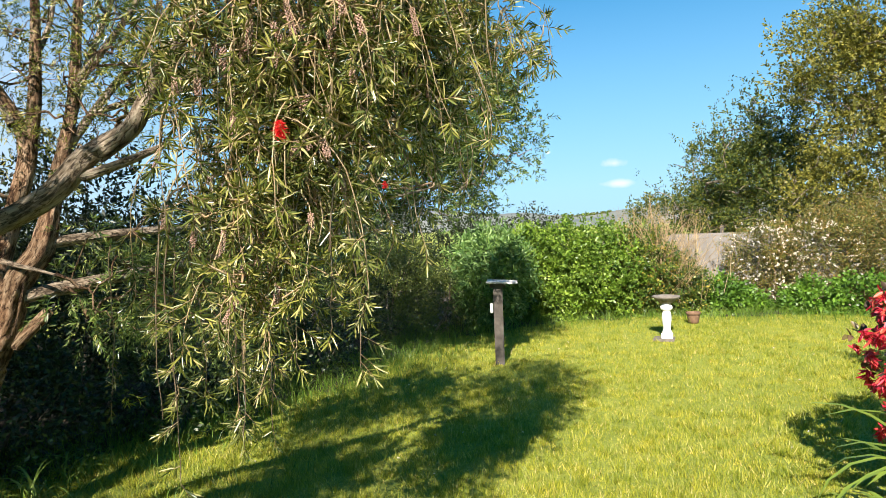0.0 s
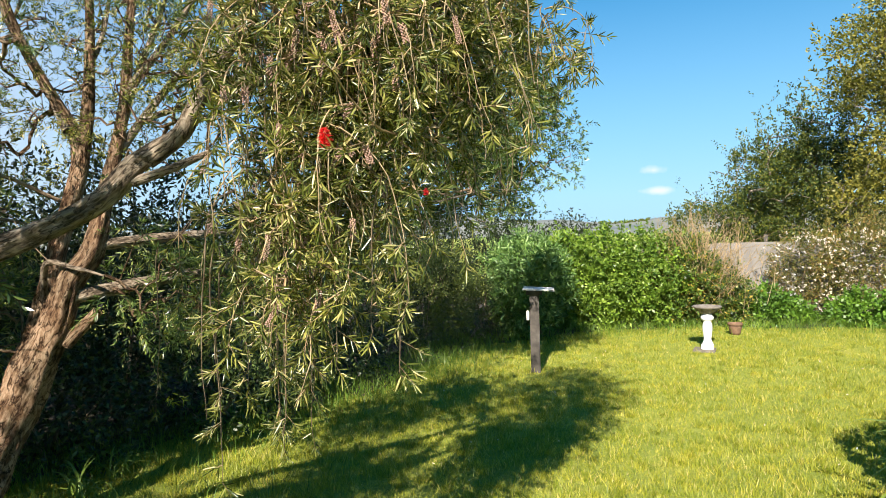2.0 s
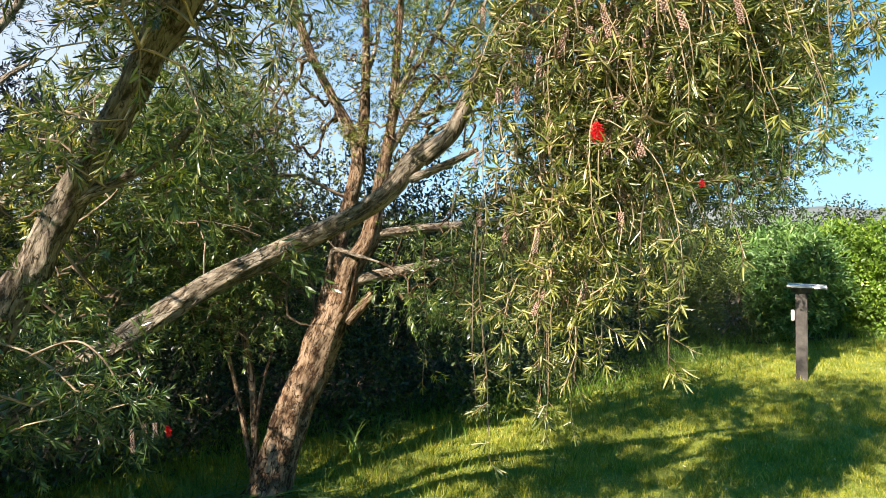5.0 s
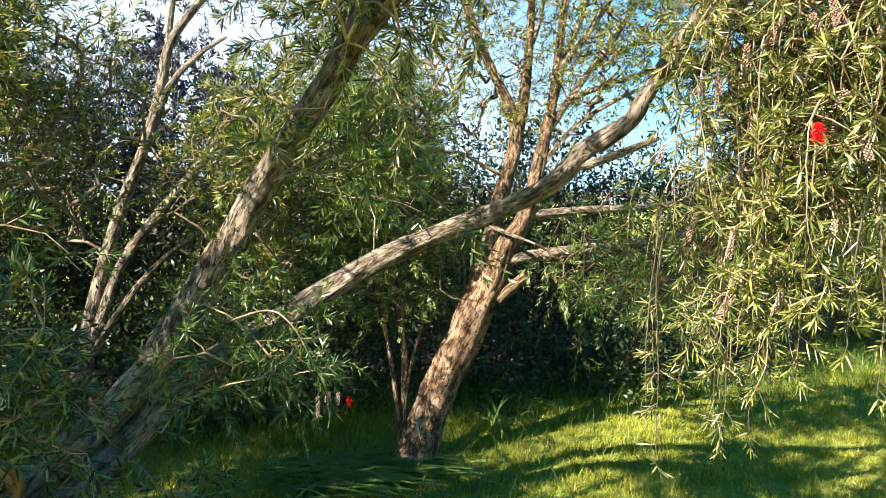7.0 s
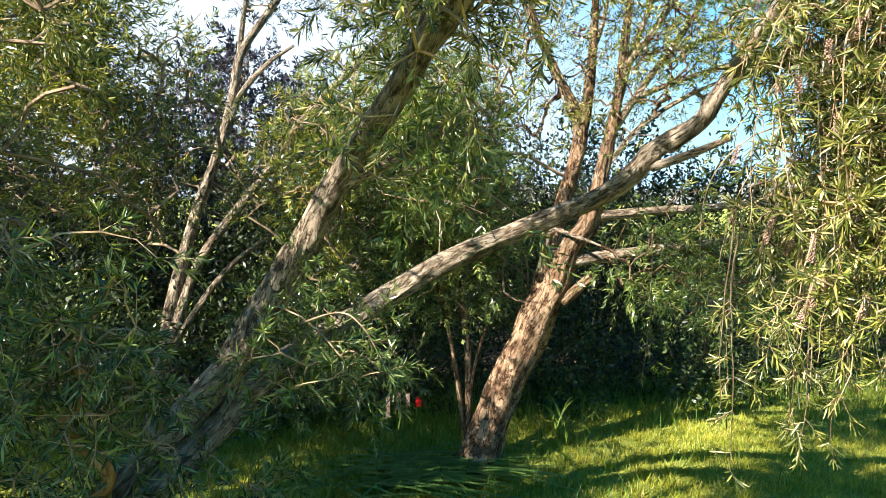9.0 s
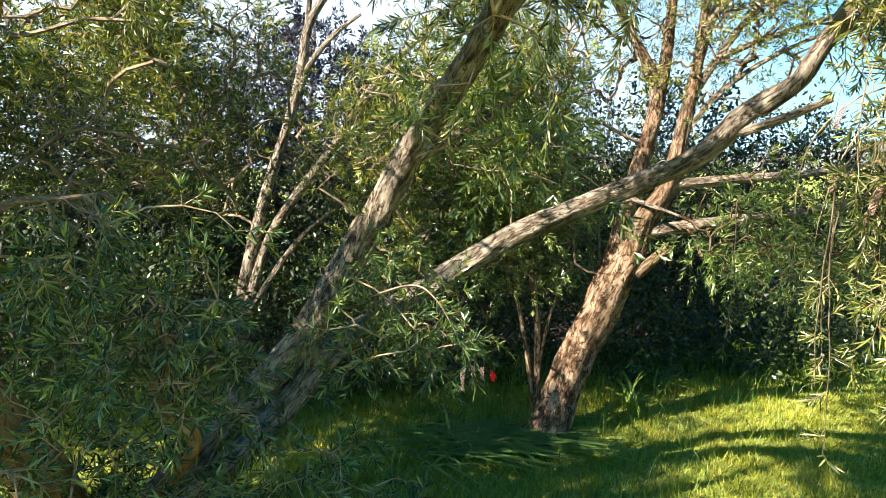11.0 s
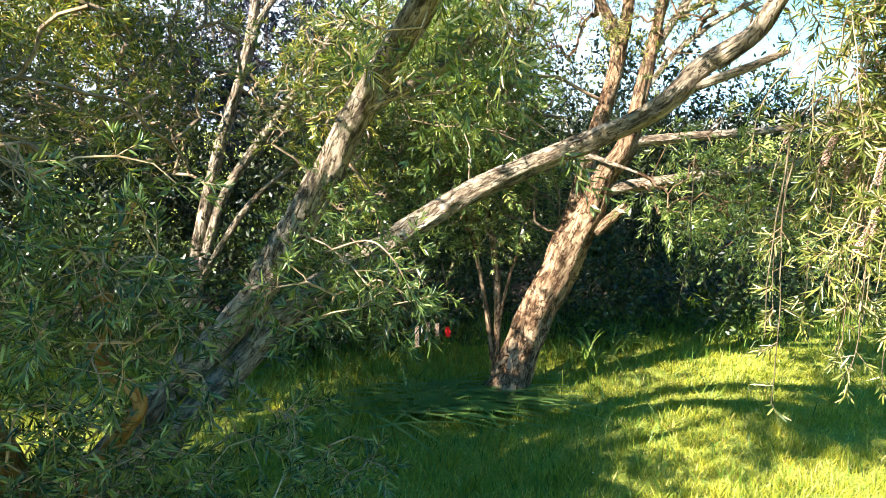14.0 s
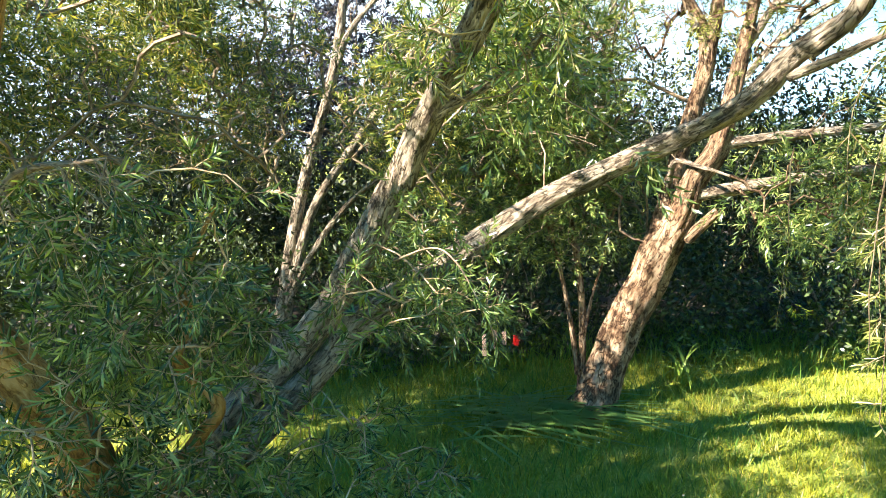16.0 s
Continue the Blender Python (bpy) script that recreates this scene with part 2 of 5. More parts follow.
M_BARK = bark_material("bark_fissured", (0.08, 0.06, 0.042), (0.255, 0.2, 0.143), (0.51, 0.43, 0.335))
M_BARK_WARM = bark_material("bark_warm", (0.055, 0.029, 0.016), (0.2, 0.122, 0.07), (0.44, 0.315, 0.21))
M_BARK_ORANGE = bark_material("bark_orange", (0.13, 0.06, 0.015), (0.33, 0.17, 0.045), (0.5, 0.3, 0.12), bump=0.6, crack_tone=1.6)
M_TWIG = bark_material("bark_twig", (0.12, 0.08, 0.05), (0.24, 0.17, 0.11), (0.36, 0.29, 0.2), bump=0.3)
M_DRY = bark_material("bark_dry_twig", (0.25, 0.16, 0.08), (0.42, 0.3, 0.17), (0.55, 0.44, 0.28), bump=0.3)
M_CONE = plain_material("seed_capsule", (0.24, 0.13, 0.095), (0.55, 0.37, 0.28), 120.0)
M_CONCRETE = plain_material("concrete", (0.15, 0.135, 0.115), (0.27, 0.25, 0.22), 2.2, 0.9, 0.5)
M_STONE = plain_material("bath_stone", (0.1, 0.085, 0.065), (0.24, 0.21, 0.17), 14.0, 0.9, 0.5)
M_WHITE_PAINT = plain_material("white_paint", (0.68, 0.67, 0.63), (0.82, 0.81, 0.78), 9.0, 0.6, 0.2)
M_POSTWOOD = plain_material("weathered_wood", (0.04, 0.034, 0.028), (0.115, 0.1, 0.08), 12.0, 0.85, 0.5)
M_BOARD = plain_material("grey_board", (0.4, 0.38, 0.35), (0.68, 0.66, 0.62), 9.0, 0.8, 0.3)
M_TERRACOTTA = plain_material("terracotta", (0.11, 0.065, 0.038), (0.24, 0.14, 0.08), 18.0, 0.85, 0.3)
M_SOIL = plain_material("bed_soil", (0.025, 0.02, 0.014), (0.08, 0.06, 0.04), 6.0, 0.95, 0.9, 0.02)
M_STONEWHITE = plain_material("petal_white", (0.6, 0.6, 0.55), (0.8, 0.8, 0.76), 30.0)


# ---- building ----
def thing(name, place, label, category, group="", kind=""):
    e = new(name)
    e.location = place
    return tagged(e, label, category, group, kind)


def mesh_of(name, verts, faces, mat, uvs=None, smooth=True):
    """A mesh from arrays: verts (n, 3), faces (m, k) with k corners each."""
    me = bpy.data.meshes.new(name)
    verts = np.ascontiguousarray(verts, dtype=np.float32)
    faces = np.ascontiguousarray(faces, dtype=np.int32)
    m, k = faces.shape
    me.vertices.add(len(verts))
    me.vertices.foreach_set("co", verts.ravel())
    me.loops.add(m * k)
    me.loops.foreach_set("vertex_index", faces.ravel())
    me.polygons.add(m)
    me.polygons.foreach_set("loop_start", np.arange(0, m * k, k, dtype=np.int32))
    if uvs is not None:
        layer = me.uv_layers.new(name="UVMap")
        layer.data.foreach_set("uv", np.ascontiguousarray(uvs[faces.ravel()], dtype=np.float32).ravel())
    me.update(calc_edges=True)
    me.validate()
    if smooth:
        me.polygons.foreach_set("use_smooth", np.ones(m, dtype=bool))
    me.materials.append(mat)
    return me


def hold(name, me, parent, label="", kind=""):
    """Hang a mesh under a thing; its vertices are given in the world."""
    ob = new(name, me)
    if parent is not None:
        base = parent
        off = Vector((0, 0, 0))
        while base is not None:
            off += base.location
            base = base.parent
        ob.parent = parent
        ob.location = (0, 0, 0)
        me.transform(Matrix.Translation(-off))
    return tagged(ob, label, "", "", kind)


def part(name, bm, mat, parent, label=""):
    me = bpy.data.meshes.new(name)
    bm.to_mesh(me)
    bm.free()
    me.materials.append(mat)
    return hold(name, me, parent, label)


def unit(v):
    return v / np.maximum(np.linalg.norm(v, axis=-1, keepdims=True), 1e-9)


def smooth_line(points, per=5):
    """A Catmull-Rom line through the points (x, y, z, radius)."""
    p = np.array(points, float)
    p = np.vstack([2 * p[0] - p[1], p, 2 * p[-1] - p[-2]])
    out = []
    for i in range(1, len(p) - 2):
        for s in range(per):
            u = s / per
            out.append(0.5 * (2 * p[i] + (p[i + 1] - p[i - 1]) * u + (2 * p[i - 1] - 5 * p[i] + 4 * p[i + 1] - p[i + 2]) * u * u + (3 * p[i] - p[i - 1] - 3 * p[i + 1] + p[i + 2]) * u ** 3))
    out.append(p[-2])
    out = np.array(out)
    out[:, 3] = np.maximum(out[:, 3], 0.0015)
    return out


def tube(line, sides, rough=0.0, seed=0.0):
    """One tube along a line of (x, y, z, r): verts, quads, uvs."""
    c, r = line[:, :3], line[:, 3]
    n = len(c)
    d = unit(np.gradient(c, axis=0))
    ref = np.array([0.31, 0.23, 0.92]) if abs(d[:, 2]).mean() < 0.8 else np.array([0.95, 0.3, 0.05])
    a = unit(np.cross(d, ref))
    b = np.cross(d, a)
    th = np.linspace(0, 2 * np.pi, sides + 1)
    along = np.r_[0, np.cumsum(np.linalg.norm(np.diff(c, axis=0), axis=1))]
    rr = np.repeat(r[:, None], sides + 1, 1)
    if rough > 0:
        for i in range(n):
            for j in range(sides):
                q = Vector((math.cos(th[j] + along[i] * 0.7) * 1.6 + seed, math.sin(th[j] + along[i] * 0.7) * 1.6, along[i] * 1.5))
                ridge_at = Vector((math.cos(th[j] + along[i] * 1.3) * 4.5 + seed, math.sin(th[j] + along[i] * 1.3) * 4.5, along[i] * 4.0))
                rr[i, j] *= 1 + rough * (noise.noise(q) + 0.9 * noise.noise(q * 2.6) + 0.8 * (0.3 - abs(noise.noise(ridge_at))))
        rr[:, -1] = rr[:, 0]
    v = c[:, None, :] + rr[:, :, None] * (np.cos(th)[None, :, None] * a[:, None, :] + np.sin(th)[None, :, None] * b[:, None, :])
    uv = np.stack(np.broadcast_arrays((th / (2 * np.pi))[None, :] * np.maximum(0.06, 6.28 * r.mean()), along[:, None]), -1)
    idx = np.arange(n * (sides + 1)).reshape(n, sides + 1)
    q = np.stack([idx[:-1, :-1], idx[:-1, 1:], idx[1:, 1:], idx[1:, :-1]], -1).reshape(-1, 4)
    return v.reshape(-1, 3), q, uv.reshape(-1, 2)


def tubes(lines, sides):
    vs, qs, us, at = [], [], [], 0
    for line in lines:
        v, q, u = tube(line, sides)
        vs.append(v)
        qs.append(q + at)
        us.append(u)
        at += len(v)
    return np.concatenate(vs), np.concatenate(qs), np.concatenate(us)


def leaves(rng, pos, direction, length, width, fold=True):
    """Lance-shaped leaves that start at pos: verts and quads."""
    n = len(pos)
    d = unit(direction)
    side = unit(np.cross(d, unit(rng.normal(size=(n, 3)))))
    up = np.cross(side, d)
    L = (np.broadcast_to(length, (n,)) * rng.uniform(0.65, 1.2, n))[:, None]
    W = (np.broadcast_to(width, (n,)) * rng.uniform(0.8, 1.2, n))[:, None] * 0.5
    bend = rng.uniform(-0.12, 0.2, n)[:, None] * L
    if not fold:
        v = np.stack([pos, pos + d * L * 0.45 + side * W, pos + d * L - up * bend, pos + d * L * 0.45 - side * W], 1)
        return v.reshape(-1, 3), np.arange(n * 4).reshape(n, 4)
    low, high, tip = pos + d * L * 0.28 + up * W * 0.5, pos + d * L * 0.72 + up * W * 0.35 - up * bend * 0.5, pos + d * L - up * bend
    v = np.stack([pos, low + side * W, high + side * W * 0.8, tip, high - side * W * 0.8, low - side * W], 1).reshape(-1, 3)
    base = np.arange(n)[:, None] * 6
    q = np.concatenate([base + np.array([[0, 1, 2, 3]]), base + np.array([[0, 3, 4, 5]])], 0)
    return v, q


def tufts(rng, base, axis, k, reach, leaf, width, droop=0.0, wide=1.15, narrow=0.5, first=0.2, fold=True):
    """Twigs with k leaves set spirally round each, spreading at the foot and closing towards the tip: leaf verts, quads, and the twigs' lines."""
    n = len(base)
    ax = unit(axis)
    long = np.broadcast_to(reach, (n,)) * rng.uniform(0.6, 1.25, n)
    a = unit(np.cross(ax, unit(rng.normal(size=(n, 3)))))
    b = np.cross(ax, a)
    u = np.sort(first + (1 - first) * rng.random((n, k)) ** 0.75, 1)
    th = np.arange(k)[None, :] * 2.4 + rng.uniform(0, 6.28, (n, 1)) + rng.normal(size=(n, k)) * 0.3
    at = u * long[:, None]
    pos = base[:, None, :] + ax[:, None, :] * at[..., None]
    pos[..., 2] -= droop * u ** 2 * long[:, None]
    open_by = wide + (narrow - wide) * u + rng.normal(size=(n, k)) * 0.14
    d = ax[:, None, :] * np.cos(open_by)[..., None] + (a[:, None, :] * np.cos(th)[..., None] + b[:, None, :] * np.sin(th)[..., None]) * np.sin(open_by)[..., None]
    d[..., 2] -= droop * 0.4
    size = leaf * (1.0 - 0.35 * u ** 3)
    v, q = leaves(rng, pos.reshape(-1, 3), d.reshape(-1, 3), size.reshape(-1), width, fold)
    s = np.linspace(0, 1, 3)
    line = base[:, None, :] + ax[:, None, :] * (s[None, :] * long[:, None])[..., None]
    line[..., 2] -= droop * s[None, :] ** 2 * long[:, None]
    return v, q, [np.c_[p, np.linspace(0.0019, 0.0009, 3)] for p in line]


def sprays(rng, centre, axis, k, reach, spread, leaf, width, droop=0.0, fold=False):
    """k leaves along and round each of many twigs."""
    n = len(centre)
    ax = unit(axis)
    u = rng.uniform(0, 1, (n, k, 1))
    pos = centre[:, None, :] + ax[:, None, :] * u * reach
    pos[..., 2] -= droop * (u[..., 0] ** 2) * reach
    pos += rng.normal(size=(n, k, 3)) * reach * 0.06
    d = ax[:, None, :] * rng.uniform(0.3, 1.0, (n, k, 1)) + spread * unit(rng.normal(size=(n, k, 3)))
    d[..., 2] -= droop * 0.5
    return leaves(rng, pos.reshape(-1, 3), d.reshape(-1, 3), leaf, width, fold)


def in_ellipsoids(rng, blobs, n, shell=0.0, tuft=0, loose=0.12):
    """n points in ellipsoids (x, y, z, rx, ry, rz), by their volume, and the way out of each."""
    b = np.array(blobs, float)
    w = b[:, 3] * b[:, 4] * b[:, 5]
    m = n if tuft == 0 else max(4, n // tuft)
    pick = rng.choice(len(b), m, p=w / w.sum())
    way = unit(rng.normal(size=(m, 3)))
    r = rng.uniform(shell ** 3, 1, m) ** (1 / 3)
    r *= 0.86 + 0.3 * rng.random(m) ** 3
    p = b[pick, :3] + way * r[:, None] * b[pick, 3:]
    if tuft:
        i = rng.integers(m, size=n)
        p, way = p[i] + rng.normal(size=(n, 3)) * loose, way[i]
    return p, way


def colonize(rng, skeleton, targets, stiff=0.12, tip=0.0025, most=0.03, sag=0.0):
    """Branches from the skeleton (x, y, z, r) to every target, each from the nearest wood: lines and their last directions."""
    nodes = [tuple(p[:3]) for p in skeleton]
    cap = [p[3] for p in skeleton]
    arr = np.zeros((len(nodes) + len(targets) * 40, 3))
    arr[: len(nodes)] = np.array(nodes)
    count = len(nodes)
    parent = [-1] * count
    d0 = np.array([np.min(np.linalg.norm(arr[:count] - t, axis=1)) for t in targets])
    paths = []
    for t in targets[np.argsort(d0)]:
        dist = np.linalg.norm(arr[:count] - t, axis=1)
        i = int(np.argmin(dist + 0.25 * np.maximum(0, arr[:count, 2] - t[2])))
        steps = int(np.clip(dist[i] / stiff, 2, 30))
        a = arr[i].copy()
        lift = np.array([0, 0, dist[i] * 0.09]) + rng.normal(size=3) * dist[i] * 0.07
        ids = [i]
        for s in range(1, steps + 1):
            u = s / steps
            q = a + (t - a) * u + lift * math.sin(math.pi * u) + rng.normal(size=3) * 0.01 - np.array([0, 0, sag * u * u * dist[i]])
            arr[count] = q
            parent.append(ids[-1])
            cap.append(0)
            ids.append(count)
            count += 1
        paths.append(ids)
    load = np.zeros(count)
    for ids in paths:
        load[ids[-1]] += 1
    for i in range(count - 1, -1, -1):
        if parent[i] >= 0:
            load[parent[i]] += load[i]
    rad = np.minimum(tip * np.sqrt(np.maximum(load, 1)) * 1.15, most)
    lines, ends = [], []
    for ids in paths:
        r = rad[ids].copy()
        r[0] = min(r[0], r[1] * 1.2) if cap[ids[0]] == 0 else r[1] * 1.25
        lines.append(np.c_[arr[ids], r])
        ends.append(arr[ids[-1]] - arr[ids[-2]])
    return lines, np.array(ends)


def limb(name, points, parent, mat, sides=10, rough=0.0, label="", per=5):
    line = smooth_line(points, per)
    v, q, u = tube(line, sides, rough, seed=len(points) * 1.7 + points[0][0])
    hold(name, mesh_of(name, v, q, mat, u), parent, label)
    return line


def weeping(rng, start, out, length, seg=10, gravity=0.35, wobble=0.12):
    """Hanging twigs: (n, seg + 1, 3)."""
    n = len(start)
    p = np.zeros((n, seg + 1, 3))
    p[:, 0] = start
    d = unit(out)
    step = (length / seg)[:, None]
    for s in range(seg):
        d = unit(d + np.array([0, 0, -gravity]) + rng.normal(size=(n, 3)) * wobble)
        p[:, s + 1] = p[:, s] + d * step
    return p


def leaves_on_lines(rng, p, k, leaf, width, first=0.25, spread=0.8, fold=True):
    """k leaves along each of many lines p (n, s, 3), from the part 'first' of it on."""
    n, s, _ = p.shape
    u = (first + (1 - first) * rng.random((n, k)) ** 0.8) * (s - 1.001)
    i = u.astype(int)
    f = (u - i)[..., None]
    rows = np.arange(n)[:, None]
    a, b = p[rows, i], p[rows, i + 1]
    d = unit(b - a) * rng.uniform(0.35, 1.0, (n, k, 1)) + spread * unit(rng.normal(size=(n, k, 3)))
    return leaves(rng, (a + (b - a) * f).reshape(-1, 3), d.reshape(-1, 3), leaf, width, fold)


def rings(profile, sides=24):
    """A turned shape from (radius, height) pairs, as a bmesh round the origin."""
    bm = bmesh.new()
    last = None
    for r, z in profile:
        ring = [bm.verts.new((r * math.cos(a), r * math.sin(a), z)) for a in (2 * math.pi * i / sides for i in range(sides))]
        if last:
            for i in range(sides):
                f = bm.faces.new((last[i], last[(i + 1) % sides], ring[(i + 1) % sides], ring[i]))
                f.smooth = True
        else:
            bm.faces.new(ring[::-1])
        last = ring
    bm.faces.new(last)
    return bm


def box(x, y, z, sx, sy, sz, bevel=0.01):
    bm = bmesh.new()
    bmesh.ops.create_cube(bm, size=1)
    bmesh.ops.scale(bm, vec=(sx, sy, sz), verts=bm.verts)
    bmesh.ops.translate(bm, vec=(x, y, z), verts=bm.verts)
    if bevel:
        bmesh.ops.bevel(bm, geom=bm.edges[:], offset=bevel, segments=2, affect="EDGES")
    return bm


def moved(bm, m):
    bmesh.ops.transform(bm, matrix=m, verts=bm.verts)
    return bm


# ---- ground ----
EDGE = [(-5.2, -4.0), (-4.4, 0.8), (-4.0, 3.2), (-3.5, 5.0), (-3.0, 6.9), (-3.1, 10.2), (-1.6, 11.7), (0.0, 12.35), (3.0, 13.2), (9.0, 14.0)]


def edge_side(x, y):
    """How far a place lies inside the lawn from the planted edge (negative: outside it)."""
    best = np.full(np.shape(x), 1e9)
    sign = np.ones(np.shape(x))
    for (ax, ay), (bx, by) in zip(EDGE, EDGE[1:]):
        ex, ey = bx - ax, by - ay
        u = np.clip(((x - ax) * ex + (y - ay) * ey) / (ex * ex + ey * ey), 0, 1)
        d = np.hypot(x - ax - u * ex, y - ay - u * ey)
        s = np.where(ex * (y - ay) - ey * (x - ax) > 0, -1.0, 1.0)
        sign = np.where(d < best, s, sign)
        best = np.minimum(best, d)
    return best * sign


def ground_z(x, y):
    z = 0.03 * np.sin(x * 0.9 + 1.3) * np.sin(y * 0.7) + 0.012 * np.sin(x * 2.3 + y * 1.7)
    z = z + 0.09 * np.clip((np.asarray(y) - 9.0) / 3.0, 0, 1)
    far = np.clip((np.hypot(x, y) - 15) / 15, 0, 1)
    return z * (1 - far)


def ground_material():
    m, nt, p = material("lawn_soil")
    tc = nt.nodes.new("ShaderNodeTexCoord")
    fine = node(nt, "ShaderNodeTexNoise", Scale=38.0, Detail=6.0, Roughness=0.75)
    nt.links.new(tc.outputs["Object"], fine.inputs["Vector"])
    big = node(nt, "ShaderNodeTexNoise", Scale=1.3, Detail=5.0)
    nt.links.new(tc.outputs["Object"], big.inputs["Vector"])
    a = ramp(nt, fine.outputs[0], [(0.28, (0.1, 0.13, 0.012)), (0.5, (0.25, 0.28, 0.026)), (0.72, (0.44, 0.41, 0.09))])
    b = ramp(nt, big.outputs[0], [(0.3, (0.8, 0.9, 0.8)), (0.62, (1.05, 1.05, 1.0)), (0.75, (1.4, 1.2, 1.3))])
    mix = nt.nodes.new("ShaderNodeMix")
    mix.data_type = "RGBA"
    mix.blend_type = "MULTIPLY"
    mix.inputs[0].default_value = 1.0
    nt.links.new(a.outputs[0], mix.inputs[6])
    nt.links.new(b.outputs[0], mix.inputs[7])
    nt.links.new(mix.outputs[2], p.inputs["Base Color"])
    p.inputs["Roughness"].default_value = 0.95
    bump = node(nt, "ShaderNodeBump", Strength=0.8, Distance=0.03)
    nt.links.new(fine.outputs[0], bump.inputs["Height"])
    nt.links.new(bump.outputs[0], p.inputs["Normal"])
    return m


M_GROUND = ground_material()
fine_axis = np.arange(-16, 22.01, 0.4)
far_axis = np.array([30, 45, 70, 120, 250, 500, 1000, 2500.0])
gx = np.r_[-far_axis[::-1], fine_axis, far_axis]
gxx, gyy = np.meshgrid(gx, gx)
gv = np.stack([gxx, gyy, ground_z(gxx, gyy)], -1).reshape(-1, 3)
gi = np.arange(len(gx) ** 2).reshape(len(gx), len(gx))
gq = np.stack([gi[:-1, :-1], gi[:-1, 1:], gi[1:, 1:], gi[1:, :-1]], -1).reshape(-1, 4)
tagged(new("ground", mesh_of("ground", gv, gq, M_GROUND)), "mown green and straw-coloured garden lawn", "lawn", "", "structure")

# dark soil sheet for the planted beds round the lawn, added to deepen shade
bx, by = np.meshgrid(np.arange(-10, 9.01, 0.25), np.arange(-5, 17.01, 0.25))
bi = np.arange(bx.size).reshape(bx.shape)
bq = np.stack([bi[:-1, :-1], bi[:-1, 1:], bi[1:, 1:], bi[1:, :-1]], -1).reshape(-1, 4)
mid_x, mid_y = bx.ravel()[bq].mean(1), by.ravel()[bq].mean(1)
bq = bq[edge_side(mid_x, mid_y) < -0.1]
bv = np.stack([bx, by, ground_z(bx, by) + 0.012], -1).reshape(-1, 3)
used, place = np.unique(bq, return_inverse=True)
tagged(new("planting_bed", mesh_of("planting_bed", bv[used], place.reshape(bq.shape), M_SOIL)), "dark soil of the planted beds, added to deepen the shade", "soil", "", "structure")

# grass blades: short ones over the lawn, thinner with distance, tall ones along the planted edge
rng = np.random.default_rng(11)


def grass(name, rng, x, y, height, width, mat, label, lean=0.45):
    n = len(x)
    base = np.stack([x, y, ground_z(x, y) - 0.005], -1)
    a = rng.uniform(0, 2 * np.pi, n)
    side = np.stack([np.cos(a), np.sin(a), np.zeros(n)], -1) * (width / 2)[:, None]
    tilt = rng.normal(size=(n, 2)) * lean
    mid = base + unit(np.c_[tilt * 0.6, np.ones(n)]) * (height * 0.5)[:, None]
    tip = mid + unit(np.c_[tilt * 2.0, np.ones(n)]) * (height * 0.5)[:, None]
    v = np.stack([base - side, base + side, mid + side * 0.75, tip, mid - side * 0.75], 1).reshape(-1, 3)
    i = np.arange(n)[:, None] * 5
    tri = np.concatenate([i + np.array([[0, 1, 2]]), i + np.array([[0, 2, 4]]), i + np.array([[4, 2, 3]])], 0)
    return tagged(new(name, mesh_of(name, v, tri, mat)), label, "grass", "", "stuff")


def lawn_points(rng, n, r0, r1, power):
    r = r0 + (r1 - r0) * rng.random(n) ** power
    a = rng.uniform(radians(55), radians(215), n)
    x, y = 0.8 + r * np.cos(a), 0.9 + r * np.sin(a)
    return x, y


x, y = lawn_points(rng, 930000, 0.05, 13.5, 0.8)
rest = rng.uniform(-145, 55, 170000)
far_out = 9.0 * rng.random(170000) ** 0.7
x, y = np.r_[x, 0.8 + far_out * np.cos(np.radians(rest))], np.r_[y, 0.9 + far_out * np.sin(np.radians(rest))]
inside = edge_side(x, y)
clump = np.sin(x * 7.1 + np.sin(y * 5.3) * 2) * np.sin(y * 6.7 + np.sin(x * 4.9) * 2)
shade = np.exp(-(((x + 3.1) / 1.1) ** 2 + ((y - 1.6) / 2.0) ** 2))
keep = (inside > -0.1) & (rng.random(len(x)) < 0.78 + 0.22 * clump - 0.85 * shade)
x, y, clump = x[keep], y[keep], clump[keep]
n = len(x)
base = np.stack([x, y, ground_z(x, y) - 0.006], -1)
a = rng.uniform(0, 2 * np.pi, n)
side = np.stack([np.cos(a), np.sin(a), np.zeros(n)], -1) * rng.uniform(0.0025, 0.0048, n)[:, None]
tip = base + unit(np.c_[rng.normal(size=(n, 2)) * 0.55, np.ones(n)]) * (rng.uniform(0.028, 0.06, n) * (1 + 0.35 * clump))[:, None]
v = np.stack([base - side, base + side, tip], 1).reshape(-1, 3)
tagged(new("lawn_grass", mesh_of("lawn_grass", v, np.arange(3 * n).reshape(n, 3), M_GRASS, smooth=False)), "short yellow-green mown lawn grass", "grass", "", "stuff")

# taller tufts that the mower left
cx, cy = lawn_points(rng, 5200, 1.6, 13.0, 0.85)
ok = edge_side(cx, cy) > 0.1
k = rng.integers(ok.sum(), size=90000)
x, y = cx[ok][k] + rng.normal(size=len(k)) * 0.03, cy[ok][k] + rng.normal(size=len(k)) * 0.03
n = len(x)
base = np.stack([x, y, ground_z(x, y) - 0.006], -1)
a = rng.uniform(0, 2 * np.pi, n)
side = np.stack([np.cos(a), np.sin(a), np.zeros(n)], -1) * rng.uniform(0.003, 0.005, n)[:, None]
tip = base + unit(np.c_[rng.normal(size=(n, 2)) * 0.6, np.ones(n)]) * rng.uniform(0.04, 0.1, n)[:, None]
v = np.stack([base - side, base + side, tip], 1).reshape(-1, 3)
